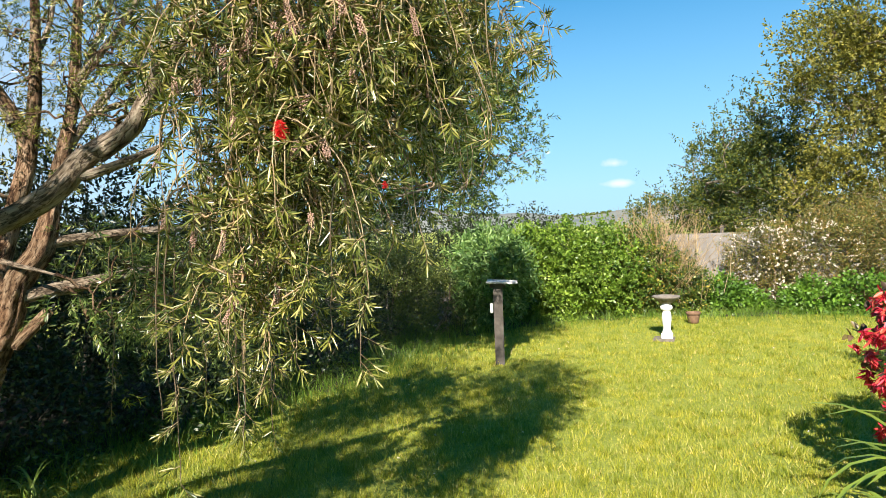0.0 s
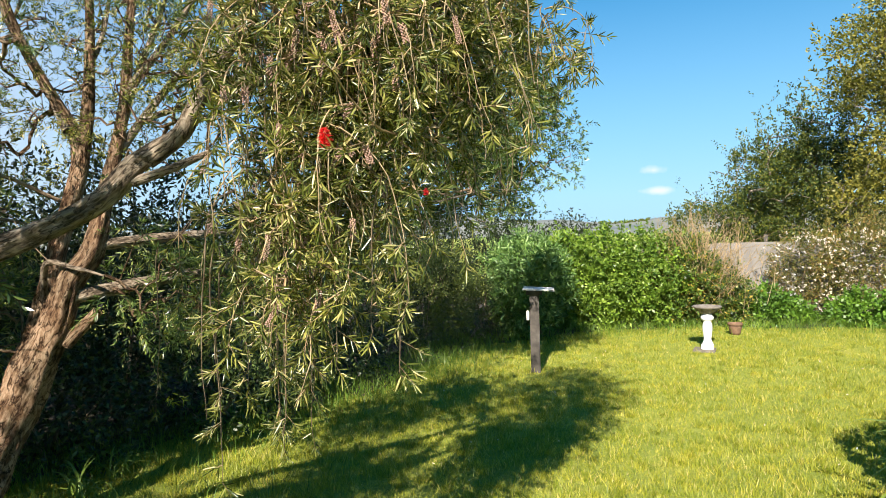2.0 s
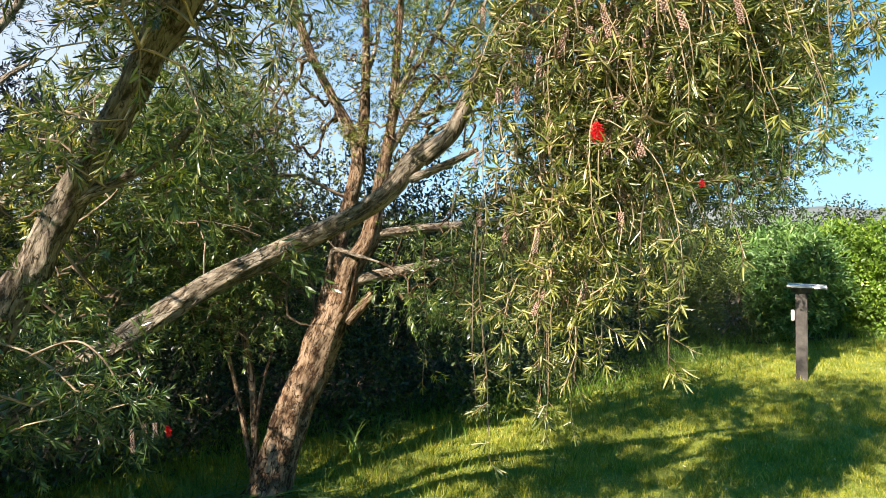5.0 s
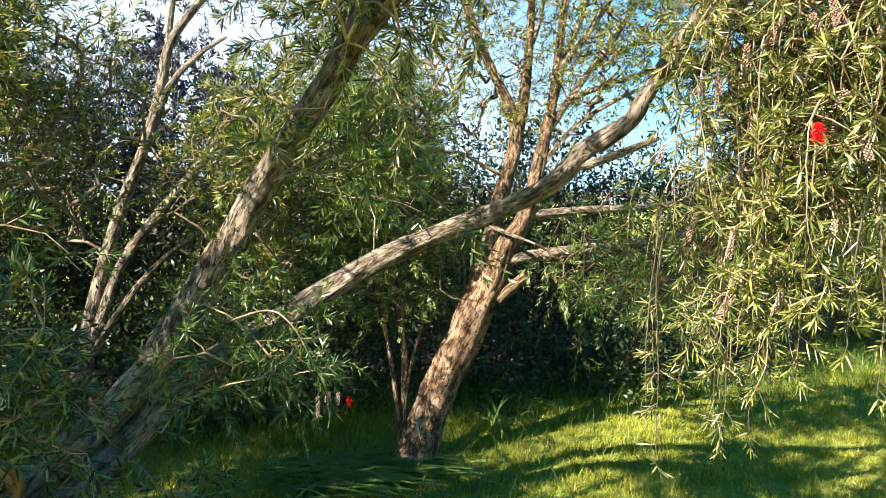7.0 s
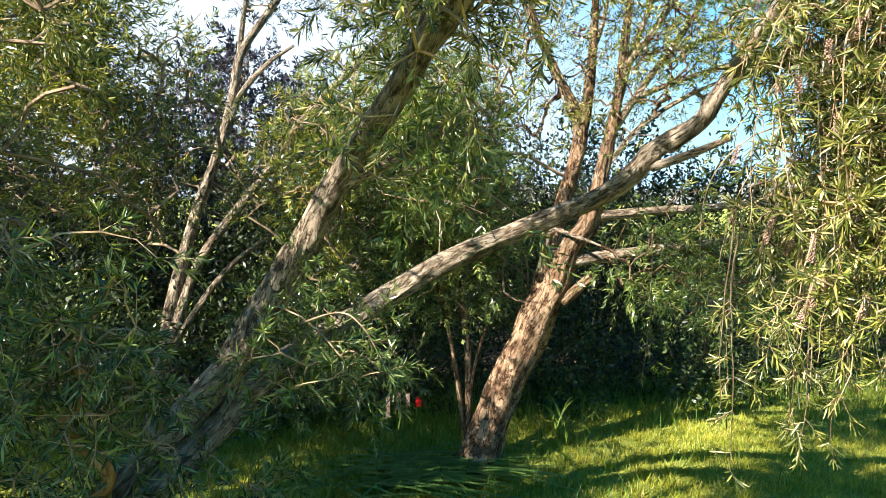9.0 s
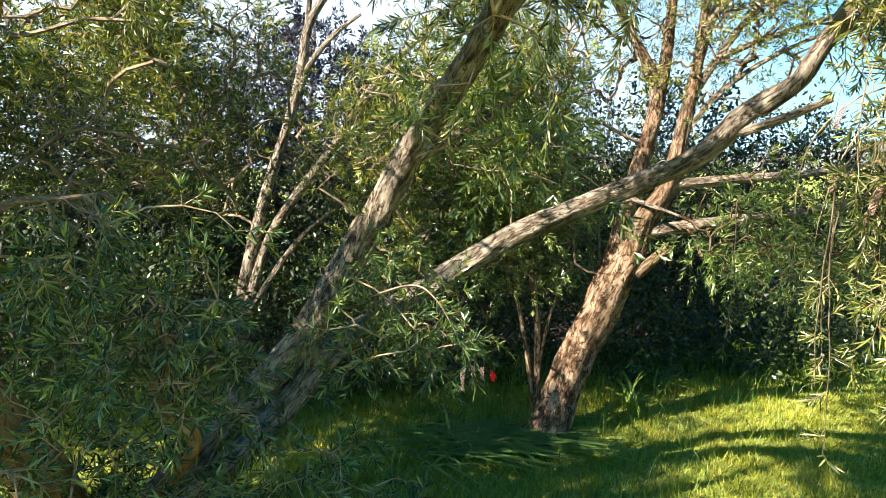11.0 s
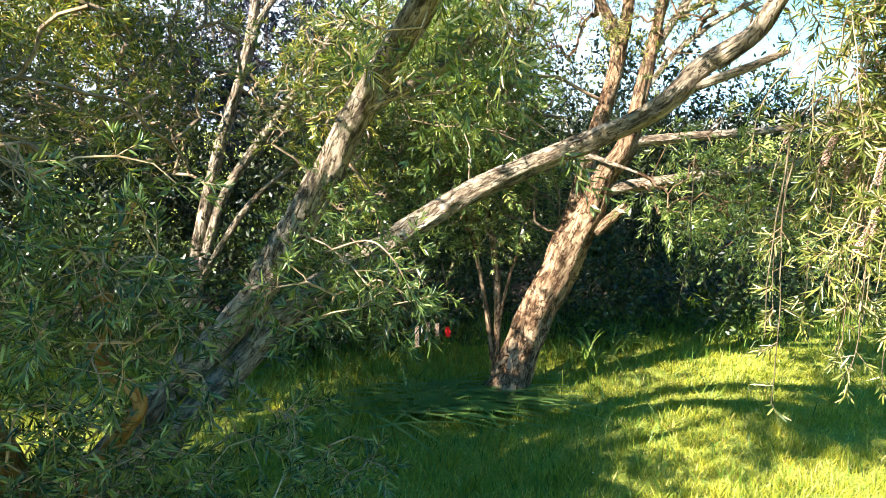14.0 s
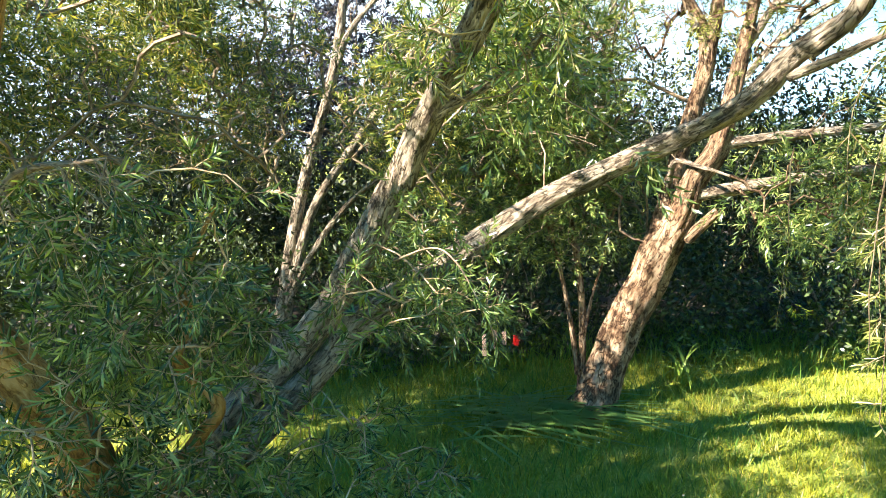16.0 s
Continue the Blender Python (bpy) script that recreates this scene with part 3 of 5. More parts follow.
tagged(new("lawn_tufts", mesh_of("lawn_tufts", v, np.arange(3 * n).reshape(n, 3), M_GRASS, smooth=False)), "uneven taller tufts in the lawn", "grass", "", "stuff")

x, y = lawn_points(rng, 200000, 1.2, 13.5, 0.7)
inside = edge_side(x, y)
under = 1.1 * np.exp(-(((x + 2.7) / 1.5) ** 2 + ((y - 1.9) / 1.7) ** 2))
keep = (inside > -0.8) & (rng.random(len(x)) < np.maximum(np.exp(-np.maximum(inside - 0.1, 0) / 0.3), 0.55 * under))
x, y, inside = x[keep], y[keep], inside[keep]
grass("rough_grass", rng, x, y, rng.uniform(0.08, 0.26, len(x)) * np.clip(1.15 - inside * 0.2, 0.5, 1.2), rng.uniform(0.004, 0.008, len(x)), M_GRASS_TALL, "long uncut green grass along the shrubs", 0.55)


# ---- distance ----
def ridge(name, far, height, seed, mat, label, a0=-75, a1=60):
    a = np.radians(np.linspace(a0, a1, 260))
    top = np.array([height * (0.8 + 0.55 * noise.noise(Vector((v * 3.1 + seed, 0, 0))) + 0.18 * noise.noise(Vector((v * 13 + seed, 3, 0)))) for v in a])
    v = []
    for u, h in ((1.0, -8.0), (1.25, 0.55), (1.5, 1.0), (1.9, -0.5)):
        z = np.where(h > 0, top * h, h)
        v.append(np.stack([np.sin(a) * far * u, np.cos(a) * far * u, z], -1))
    v = np.array(v)
    i = np.arange(4 * len(a)).reshape(4, len(a))
    q = np.stack([i[:-1, :-1], i[:-1, 1:], i[1:, 1:], i[1:, :-1]], -1).reshape(-1, 4)
    return tagged(new(name, mesh_of(name, v.reshape(-1, 3), q, mat)), label, "hill", "", "structure")


# greyed, bluish hill tones: the haze of distance is in the colour
M_HILL = plain_material("far_hill", (0.1, 0.125, 0.125), (0.24, 0.24, 0.19), 0.006, 1.0, 0.0)
ridge("backdrop", 1000, 56, 2.2, M_HILL, "green farmland hills on the skyline, haze painted into the colour")

# ---- trees ----
def crown_of(rng, tree, skeleton, blobs, twigs, per, leaf, width, mat, reach=0.3, spread=0.8, droop=0.0, most=0.03, shell=0.0, fold=False, bark=None, more=3, tuft=5, loose=0.11, loosen=0.65):
    """Branches out to many places in the blobs, with leafy twigs at and round each."""
    pts, way = in_ellipsoids(rng, blobs, twigs, shell, tuft, loose)
    pts[:, 2] = np.maximum(pts[:, 2], 0.25)
    lines, ends = colonize(rng, skeleton, pts, most=most)
    v, q, u = tubes(lines, 4)
    hold("branch_mass", mesh_of("branch_mass", v, q, bark or M_TWIG, u), tree, "", "stuff")
    tips = np.array([ln[-1, :3] for ln in lines])
    back = np.array([ln[-1 - (len(ln) > 3), :3] for ln in lines])
    where = np.repeat(tips, more, 0)
    where += (np.repeat(back, more, 0) - where) * rng.random((len(where), 1)) ** 2
    axis = unit(np.repeat(unit(ends), more, 0) + loosen * rng.normal(size=where.shape) + np.array([0, 0, 0.2 - 1.4 * droop]))
    v, q, shoots = tufts(rng, where, axis, per, reach, leaf, width, droop, spread + 0.4, fold=fold)
    if fold:
        tv, tq, tu = tubes(shoots, 3)
        hold("twig_mass", mesh_of("twig_mass", tv, tq, bark or M_TWIG, tu), tree, "", "stuff")
    return hold("crown", mesh_of("crown", v, q, mat, smooth=False), tree)


def seed_cones(rng, lines_p, n, first, last, size=0.011):
    """Bumpy cylinders of woody capsules that sit round hanging twigs: one mesh each."""
    pick = rng.choice(len(lines_p), n, replace=False)
    out = []
    for i in pick:
        p = lines_p[i]
        s = rng.uniform(first, last) * (len(p) - 3)
        a = p[int(s)]
        d = unit(unit(p[int(s) + 2] - p[int(s)]) + np.array([0, 0, -1.1]))
        length = rng.uniform(0.05, 0.12)
        out.append((a, d, length, size * rng.uniform(0.85, 1.15)))
    return out


def cone_mesh(rng, a, d, length, size):
    side = unit(np.cross(d, [0.3, 0.5, 0.81]))
    other = np.cross(d, side)
    octa = np.array([[1, 0, 0], [-1, 0, 0], [0, 1, 0], [0, -1, 0], [0, 0, 1], [0, 0, -1]], float)
    tri = np.array([[0, 2, 4], [2, 1, 4], [1, 3, 4], [3, 0, 4], [2, 0, 5], [1, 2, 5], [3, 1, 5], [0, 3, 5]])
    vs, fs = [], []
    rows = int(length / 0.006)
    for r in range(rows):
        for k in range(5):
            th = k * math.pi / 2.5 + r * 0.52
            c = a + d * (r * 0.006) + (side * math.cos(th) + other * math.sin(th)) * size * 0.75
            fs.append(tri + len(vs) * 6)
            vs.append(c + octa * size * 0.36)
    return mesh_of("seed_cone", np.concatenate(vs), np.concatenate(fs), M_CONE)


def brush_flower(rng, a, d, length, r):
    """A bottlebrush flower: a cylinder of fine red stamens."""
    n = int(420 * length / 0.06)
    side = unit(np.cross(d, [0.3, 0.5, 0.81]))
    other = np.cross(d, side)
    th = rng.uniform(0, 6.283, n)
    pos = a + d * np.linspace(0, length, n)[:, None]
    way = side * np.cos(th)[:, None] + other * np.sin(th)[:, None] + d * 0.35 + rng.normal(size=(n, 3)) * 0.25
    v, q = leaves(rng, pos, way, r * (0.55 + 0.45 * np.sin(np.linspace(0, 3.14, n))), 0.0018, False)
    return mesh_of("flower", v, q, M_RED, smooth=False)


# the big many-stemmed weeping bottlebrush over the lawn
rng = np.random.default_rng(21)
T1 = thing("weeping_bottlebrush", (-1.9, 0.22, 0.0), "leaning weeping bottlebrush tree with rough grey bark over the lawn", "tree")
base = (-1.9, 0.22, -0.05)
sk = []
sk.append(limb("trunk", [(*base, 0.1066), (-2.02, 0.42, 0.36, 0.0779), (-2.16, 0.72, 0.67, 0.0705), (-2.24, 0.94, 0.84, 0.0697), (-2.22, 1.13, 1.05, 0.0723), (-2.13, 1.29, 1.34, 0.0668), (-2.01, 1.42, 1.6, 0.062), (-1.86, 1.51, 1.83, 0.0565), (-1.62, 1.59, 2.06, 0.0517), (-1.3, 1.63, 2.25, 0.0454), (-1.07, 1.63, 2.4, 0.0379), (-0.84, 1.64, 2.59, 0.031), (-0.6, 1.75, 2.95, 0.0207), (-0.3, 1.9, 3.4, 0.011)], T1, M_BARK, 36, 0.2, per=14))
sk.append(limb("limb", [(-1.84, 1.52, 1.84, 0.0252), (-1.67, 1.61, 1.92, 0.0218), (-1.5, 1.76, 2.02, 0.0185), (-1.36, 1.81, 2.11, 0.0118)], T1, M_BARK, 8, 0.1))
sk.append(limb("limb", [(-1.25, 1.62, 2.27, 0.0378), (-1.07, 1.69, 2.41, 0.0353), (-0.95, 1.72, 2.52, 0.0302), (-0.83, 1.78, 2.75, 0.0235), (-0.8, 2.0, 3.2, 0.0134)], T1, M_BARK, 12, 0.14))
LIMB = [(*base, 0.086), (-1.98, 0.52, 0.33, 0.0688), (-2.1, 0.84, 0.6, 0.0602), (-2.2, 1.06, 0.76, 0.0568), (-2.28, 1.24, 0.93, 0.0614), (-2.29, 1.56, 1.12, 0.0578), (-2.24, 1.92, 1.34, 0.0549), (-2.13, 2.19, 1.51, 0.0506), (-1.97, 2.39, 1.63, 0.0476), (-1.71, 2.61, 1.77, 0.0448), (-1.48, 2.74, 1.9, 0.0433), (-1.34, 2.81, 2.05, 0.0397), (-1.17, 2.87, 2.15, 0.0304)]
sk.append(limb("limb", LIMB, T1, M_BARK, 32, 0.2, "long grey limb with peeling fissured bark", per=14))
sk.append(limb("limb", [(-1.3, 2.82, 2.06, 0.0420), (-1.17, 2.87, 2.15, 0.0370), (-1.09, 2.88, 2.25, 0.0336), (-0.97, 2.88, 2.39, 0.0302), (-0.82, 2.89, 2.55, 0.0277), (-0.65, 2.88, 2.72, 0.0252), (-0.35, 2.85, 3.0, 0.0202), (0.0, 2.8, 3.3, 0.0118)], T1, M_BARK, 14, 0.14))
sk.append(limb("limb", [(-1.06, 2.89, 2.29, 0.0252), (-0.98, 2.95, 2.35, 0.0235), (-0.85, 2.98, 2.35, 0.0218), (-0.72, 3.0, 2.4, 0.0185), (-0.3, 3.05, 2.62, 0.0151), (0.1, 3.2, 2.75, 0.0084)], T1, M_BARK, 10, 0.14))
sk.append(limb("limb", [(-1.36, 2.8, 1.97, 0.0218), (-1.2, 2.86, 2.02, 0.0185), (-1.05, 2.92, 2.08, 0.0118)], T1, M_BARK, 8, 0.1))
T0B = M_BARK_ORANGE
sk.append(limb("trunk", [(*base, 0.128), (-1.76, 0.24, 0.36, 0.1), (-1.71, 0.2, 0.71, 0.092), (-1.69, 0.07, 0.99, 0.084), (-1.66, -0.02, 1.15, 0.08), (-1.62, -0.1, 1.3, 0.06), (-1.57, -0.19, 1.49, 0.0496), (-1.56, -0.28, 1.78, 0.044), (-1.6, -0.45, 2.3, 0.032), (-1.7, -0.6, 2.9, 0.016)], T1, T0B, 20, 0.13, "smoother orange-brown stem", per=6))
sk.append(limb("trunk", [(-1.67, 0.0, 1.12, 0.048), (-1.67, -0.03, 1.3, 0.035), (-1.67, -0.02, 1.46, 0.031), (-1.65, 0.01, 1.68, 0.031), (-1.61, 0.04, 1.89, 0.0384), (-1.56, 0.12, 2.09, 0.036), (-1.5, 0.18, 2.25, 0.032), (-1.46, 0.23, 2.46, 0.0288), (-1.4, 0.31, 2.8, 0.0208), (-1.3, 0.4, 3.3, 0.0104)], T1, T0B, 14, 0.12, per=6))
sk.append(limb("limb", [(-1.61, 0.04, 1.88, 0.035), (-1.54, 0.01, 2.04, 0.032), (-1.52, -0.03, 2.08, 0.026), (-1.46, -0.2, 2.2, 0.015)], T1, T0B, 8, 0.1))
sk.append(limb("limb", [(-1.66, 0.04, 1.6, 0.02), (-1.58, 0.14, 1.7, 0.016), (-1.55, 0.23, 1.73, 0.012), (-1.52, 0.33, 1.735, 0.009), (-1.48, 0.44, 1.75, 0.004)], T1, M_TWIG, 7, 0.1, "dead bare branch"))
sk.append(limb("limb", [(-1.88, 0.3, 0.2, 0.05), (-1.72, 0.55, 0.66, 0.032), (-1.65, 0.67, 0.86, 0.026), (-1.66, 0.54, 1.04, 0.022), (-1.65, 0.61, 1.16, 0.02), (-1.63, 0.58, 1.31, 0.015), (-1.61, 0.64, 1.43, 0.011), (-1.6, 0.72, 1.58, 0.006)], T1, T0B, 9, 0.1))

bare_at = np.array([(-1.6, 0.1, 1.66), (-1.57, 0.17, 1.71), (-1.55, 0.23, 1.73), (-1.53, 0.29, 1.735), (-1.52, 0.33, 1.735), (-1.5, 0.39, 1.745), (-1.48, 0.43, 1.75)])
pick = rng.integers(len(bare_at), size=26)
dead = weeping(rng, bare_at[pick], rng.normal(size=(26, 3)) * 0.7 + np.array([0, 0.6, 0.1]), rng.uniform(0.1, 0.36, 26), 9, 0.28, 0.32)
v, q, u = tubes([np.c_[p, np.linspace(0.0036, 0.0012, len(p))] for p in dead], 4)
hold("dead_twig_mass", mesh_of("dead_twig_mass", v, q, M_TWIG, u), T1, "bare grey dead twigs", "stuff")

skel = np.concatenate([s[::3] for s in sk])
# leafy twigs round the stems: low ones over the ground, and the sunlit head over the stems
crown_of(rng, T1, skel, [(-1.48, 0.48, 1.05, 0.32, 0.32, 0.62), (-1.45, 0.2, 0.7, 0.35, 0.35, 0.45), (-1.65, 0.55, 0.6, 0.28, 0.25, 0.35), (-1.55, 0.85, 0.4, 0.3, 0.3, 0.22), (-1.45, 0.35, 1.5, 0.2, 0.22, 0.25), (-1.6, 1.38, 1.18, 0.2, 0.2, 0.2), (-1.65, 1.1, 0.55, 0.25, 0.35, 0.22)], 340, 15, 0.064, 0.0074, M_BRUSH_DARK, 0.13, 0.9, 0.16, most=0.005, fold=True, bark=M_DRY, loosen=0.8)
crown_of(rng, T1, skel, [(-3.45, 0.45, 2.5, 0.5, 0.42, 0.5), (-3.3, 0.3, 2.95, 0.45, 0.4, 0.35), (-3.0, -0.35, 2.0, 0.6, 0.5, 0.6), (-2.6, -0.7, 2.7, 0.5, 0.4, 0.3), (-3.6, 0.7, 1.9, 0.45, 0.4, 0.45), (-3.85, 0.05, 2.5, 0.45, 0.5, 0.6), (-3.85, 1.05, 2.6, 0.35, 0.35, 0.4)], 760, 20, 0.062, 0.009, M_BRUSH_SUNLIT, 0.25, 0.8, 0.1, most=0.01, tuft=6)
# unseen foliage beside the view, added to shade the low leaves and grass
crown_of(rng, T1, skel, [(-1.1, -1.2, 2.4, 1.1, 0.55, 0.65), (-2.2, -1.1, 2.4, 0.8, 0.5, 0.65)], 560, 18, 0.08, 0.017, M_BRUSH, 0.24, 0.75, 0.1, most=0.012, tuft=6)
crown_of(rng, T1, skel, [(-3.2, -1.2, 2.2, 0.6, 0.5, 0.7), (-3.7, -1.7, 2.2, 0.6, 0.5, 0.7)], 380, 18, 0.08, 0.017, M_BRUSH, 0.3, 0.75, 0.1, most=0.015, tuft=3)
# unseen crown above the view, added for the shade it throws
crown_of(rng, T1, skel, [(-1.3, 1.5, 3.5, 0.45, 0.5, 0.35), (-1.45, 2.6, 3.6, 0.5, 0.5, 0.4), (-1.1, 2.3, 3.5, 0.5, 0.5, 0.4)], 190, 20, 0.08, 0.015, M_BRUSH, 0.3, 0.75, 0.1, most=0.015, tuft=4)
crown_of(rng, T1, skel, [(-3.15, 2.6, 2.05, 0.42, 0.45, 0.5), (-3.2, 2.3, 2.5, 0.45, 0.4, 0.4), (-1.95, 1.5, 1.2, 0.22, 0.22, 0.22), (-1.25, 1.75, 2.0, 0.12, 0.12, 0.1)], 300, 26, 0.058, 0.0082, M_BRUSH_MID, 0.22, 0.8, 0.2, most=0.004)
crown_of(rng, T1, skel, [(-0.4, 3.2, 3.4, 0.8, 0.6, 0.6), (-0.08, 3.4, 2.8, 0.22, 0.3, 0.25), (-0.35, 3.5, 3.9, 0.5, 0.5, 0.35), (-0.7, 2.5, 3.3, 0.5, 0.5, 0.4)], 360, 28, 0.06, 0.0075, M_BRUSH, 0.22, 0.8, 0.2, most=0.014, tuft=9, loose=0.13)
# unseen foliage over and behind the viewpoint, added to shade lawn and stems
crown_of(rng, T1, skel, [(-1.45, -1.5, 3.1, 0.5, 0.5, 0.35), (-1.2, -2.3, 2.9, 0.9, 0.6, 0.45), (-1.9, -2.0, 2.7, 0.5, 0.5, 0.4), (-1.8, -2.7, 2.6, 0.6, 0.5, 0.5), (-1.7, -3.2, 2.8, 0.6, 0.5, 0.5), (-1.8, -3.9, 2.7, 0.6, 0.5, 0.5)], 720, 20, 0.08, 0.013, M_BRUSH, 0.25, 0.75, 0.1, most=0.015, tuft=7)
crown_of(rng, T1, skel, [(-0.85, 0.15, 3.5, 0.45, 0.45, 0.3), (-1.0, -0.4, 3.4, 0.3, 0.3, 0.2)], 150, 20, 0.08, 0.013, M_BRUSH, 0.25, 0.75, 0.1, most=0.015, tuft=7)
# small tufts along the upper trunk
crown_of(rng, T1, skel, [(-1.3, 1.8, 2.5, 0.3, 0.22, 0.18), (-0.95, 1.55, 2.35, 0.15, 0.12, 0.12), (-1.6, 1.5, 2.1, 0.15, 0.12, 0.15), (-0.75, 1.75, 2.5, 0.2, 0.2, 0.15)], 80, 18, 0.06, 0.0066, M_BRUSH, 0.16, 0.8, 0.2, most=0.008, fold=True, bark=M_DRY)
crown_of(rng, T1, skel, [(-3.2, 1.7, 2.0, 0.3, 0.28, 0.5), (-3.3, 1.95, 1.5, 0.35, 0.3, 0.35)], 150, 24, 0.058, 0.0075, M_BRUSH_SUNLIT, 0.2, 0.8, 0.15, most=0.008)
crown_of(rng, T1, skel, [(-2.75, 1.6, 1.15, 0.22, 0.25, 0.18)], 45, 24, 0.06, 0.0075, M_BRUSH_DARK, 0.2, 0.8, 0.2, most=0.008)
crown_of(rng, T1, skel, [(-2.0, 0.35, 2.65, 0.45, 0.32, 0.28)], 28, 24, 0.06, 0.0075, M_BRUSH, 0.2, 0.8, 0.2, most=0.01)
# the drooping mass itself, in tufts
curtain = [(-0.46, 2.9, 2.4, 0.36, 0.33, 0.35), (-0.2, 3.0, 2.4, 0.35, 0.4, 0.35), (-0.5, 2.8, 1.95, 0.24, 0.22, 0.3), (-0.3, 2.85, 2.0, 0.21, 0.28, 0.28), (-0.62, 2.85, 1.6, 0.14, 0.15, 0.2), (-0.08, 3.25, 2.55, 0.22, 0.28, 0.22), (-0.45, 2.75, 1.65, 0.12, 0.15, 0.18), (0.08, 3.55, 2.55, 0.17, 0.2, 0.16)]
crown_of(rng, T1, skel, curtain, 600, 15, 0.054, 0.0058, M_BRUSH, 0.085, 0.85, 0.02, most=0.0042, fold=True, bark=M_DRY, loose=0.1, loosen=1.0)

# twigs that hang out of it, with leafy side shoots
def side_shoots(rng, p, count, k, leaf, width, first, reach=0.09):
    """Leafy side shoots along hanging twigs p (n, s, 3), and one at the end of each: verts, quads, lines."""
    n, s, _ = p.shape
    u = (first + (1 - first) * rng.random((n, count))) * (s - 1.001)
    u[:, 0] = s - 1.001
    i = u.astype(int)
    rows = np.arange(n)[:, None]
    a, b = p[rows, i], p[rows, i + 1]
    out = rng.normal(size=(n, count, 3)) * np.array([1, 1, 0.5])
    out[:, 0] *= 0.25
    axis = unit(b - a) * 0.55 + 0.95 * unit(out) * np.where(np.arange(count) == 0, 0.3, 1.0)[None, :, None] 
    return tufts(rng, (a + (b - a) * (u - i)[..., None]).reshape(-1, 3), axis.reshape(-1, 3), k, reach, leaf, width, 0.08, 1.15, 0.45, 0.1)


n = 205
start, way = in_ellipsoids(rng, curtain, n)
drop = np.interp(start[:, 0], [-1.0, -0.8, -0.6, -0.3, 0.0, 0.3], [1.3, 1.1, 1.05, 1.35, 1.95, 2.4])
length = np.clip((start[:, 2] - drop) * rng.uniform(0.2, 0.95, n), 0.15, 0.8)
hang = weeping(rng, start, np.c_[rng.normal(size=(n, 2)), rng.uniform(-0.2, 0.5, n)], length, 12, 0.3, 0.11)
v, q, u = tubes([np.c_[p, np.linspace(0.003, 0.0012, len(p))] for p in hang], 4)
hold("hanging_twig_mass", mesh_of("hanging_twig_mass", v, q, M_DRY, u), T1, "pale brown hanging twigs", "stuff")
v, q, shoots = side_shoots(rng, hang, 6, 14, 0.053, 0.0056, 0.3, 0.075)
hold("hanging_foliage", mesh_of("hanging_foliage", v, q, M_BRUSH, smooth=False), T1, "narrow yellow-green drooping leaves", "stuff")
v, q, u = tubes(shoots, 3)
hold("twig_mass", mesh_of("twig_mass", v, q, M_DRY, u), T1, "", "stuff")
# long single strands that hang lowest
tails = np.array([(-0.62, 2.87, 1.95, 0.95), (-0.66, 2.85, 1.9, 0.92), (-0.58, 2.9, 1.85, 0.86), (-0.55, 2.84, 1.8, 0.8), (-0.75, 2.72, 1.9, 1.05), (-0.74, 2.74, 1.9, 0.85), (-0.21, 2.75, 1.95, 0.7), (-0.28, 2.8, 1.9, 0.62), (-0.1, 2.7, 1.9, 0.5), (-1.0, 2.9, 1.7, 0.6), (-1.85, 3.3, 1.7, 0.8), (-0.87, 2.95, 1.75, 0.65), (-0.48, 2.8, 1.8, 0.62)])
tl = weeping(rng, tails[:, :3], rng.normal(size=(len(tails), 3)) * 0.3, tails[:, 3], 14, 0.9, 0.1)
v, q, u = tubes([np.c_[p, np.linspace(0.004, 0.0013, len(p))] for p in tl], 4)
hold("hanging_twig_mass", mesh_of("hanging_twig_mass", v, q, M_TWIG, u), T1, "", "stuff")
v, q, shoots = side_shoots(rng, tl[[0, 1, 2, 3, 4, 6, 7, 8, 9, 10, 11, 12]], 10, 13, 0.056, 0.0058, 0.35, 0.08)
hold("hanging_foliage", mesh_of("hanging_foliage", v, q, M_BRUSH, smooth=False), T1, "", "stuff")
v, q, u = tubes(shoots, 3)
hold("twig_mass", mesh_of("twig_mass", v, q, M_DRY, u), T1, "", "stuff")
# seed capsules and flowers
front = start[np.argsort(start[:, 1])[:200]]
bare = weeping(rng, front + rng.normal(size=(200, 3)) * 0.06, rng.normal(size=(200, 3)) * 0.6, rng.uniform(0.15, 0.45, 200), 9, 0.6, 0.2)
v, q, u = tubes([np.c_[p, np.linspace(0.0034, 0.0014, len(p))] for p in bare], 4)
hold("hanging_twig_mass", mesh_of("hanging_twig_mass", v, q, M_DRY, u), T1, "bare brown hanging twigs", "stuff")
low = hang[np.argsort(hang[:, 6, 1])[:160]]
for a, d, ln, size in seed_cones(rng, low, 140, 0.05, 0.7, 0.0105):
    hold("seed_cone", cone_mesh(rng, a, d, ln, size), T1, "pinkish-brown woody seed capsules")
hold("flower", brush_flower(rng, np.array([-0.174, 2.512, 2.03]), np.array([0.1, 0, -1.0]), 0.055, 0.026), T1, "bright red bottlebrush flower")
hold("flower", brush_flower(rng, np.array([0.02, 2.75, 1.86]), np.array([0.0, 0.1, -1.0]), 0.02, 0.012), T1, "small red bottlebrush flower")
# tufts of new yellow-green growth
for c in ((-1.134, 1.68, 1.95), (-1.86, 3.37, 0.92)):
    v, q = sprays(rng, np.array([c]) + rng.normal(size=(3, 3)) * 0.015, np.array([[0.2, -0.2, -0.9], [0.5, 0.1, -0.5], [-0.3, 0.2, -0.8]]), 6, 0.04, 0.8, 0.045, 0.006, 0.0, True)
    hold("new_growth", mesh_of("new_growth", v, q, M_YOUNG, smooth=False), T1, "tuft of bright yellow-green young leaves", "stuff")
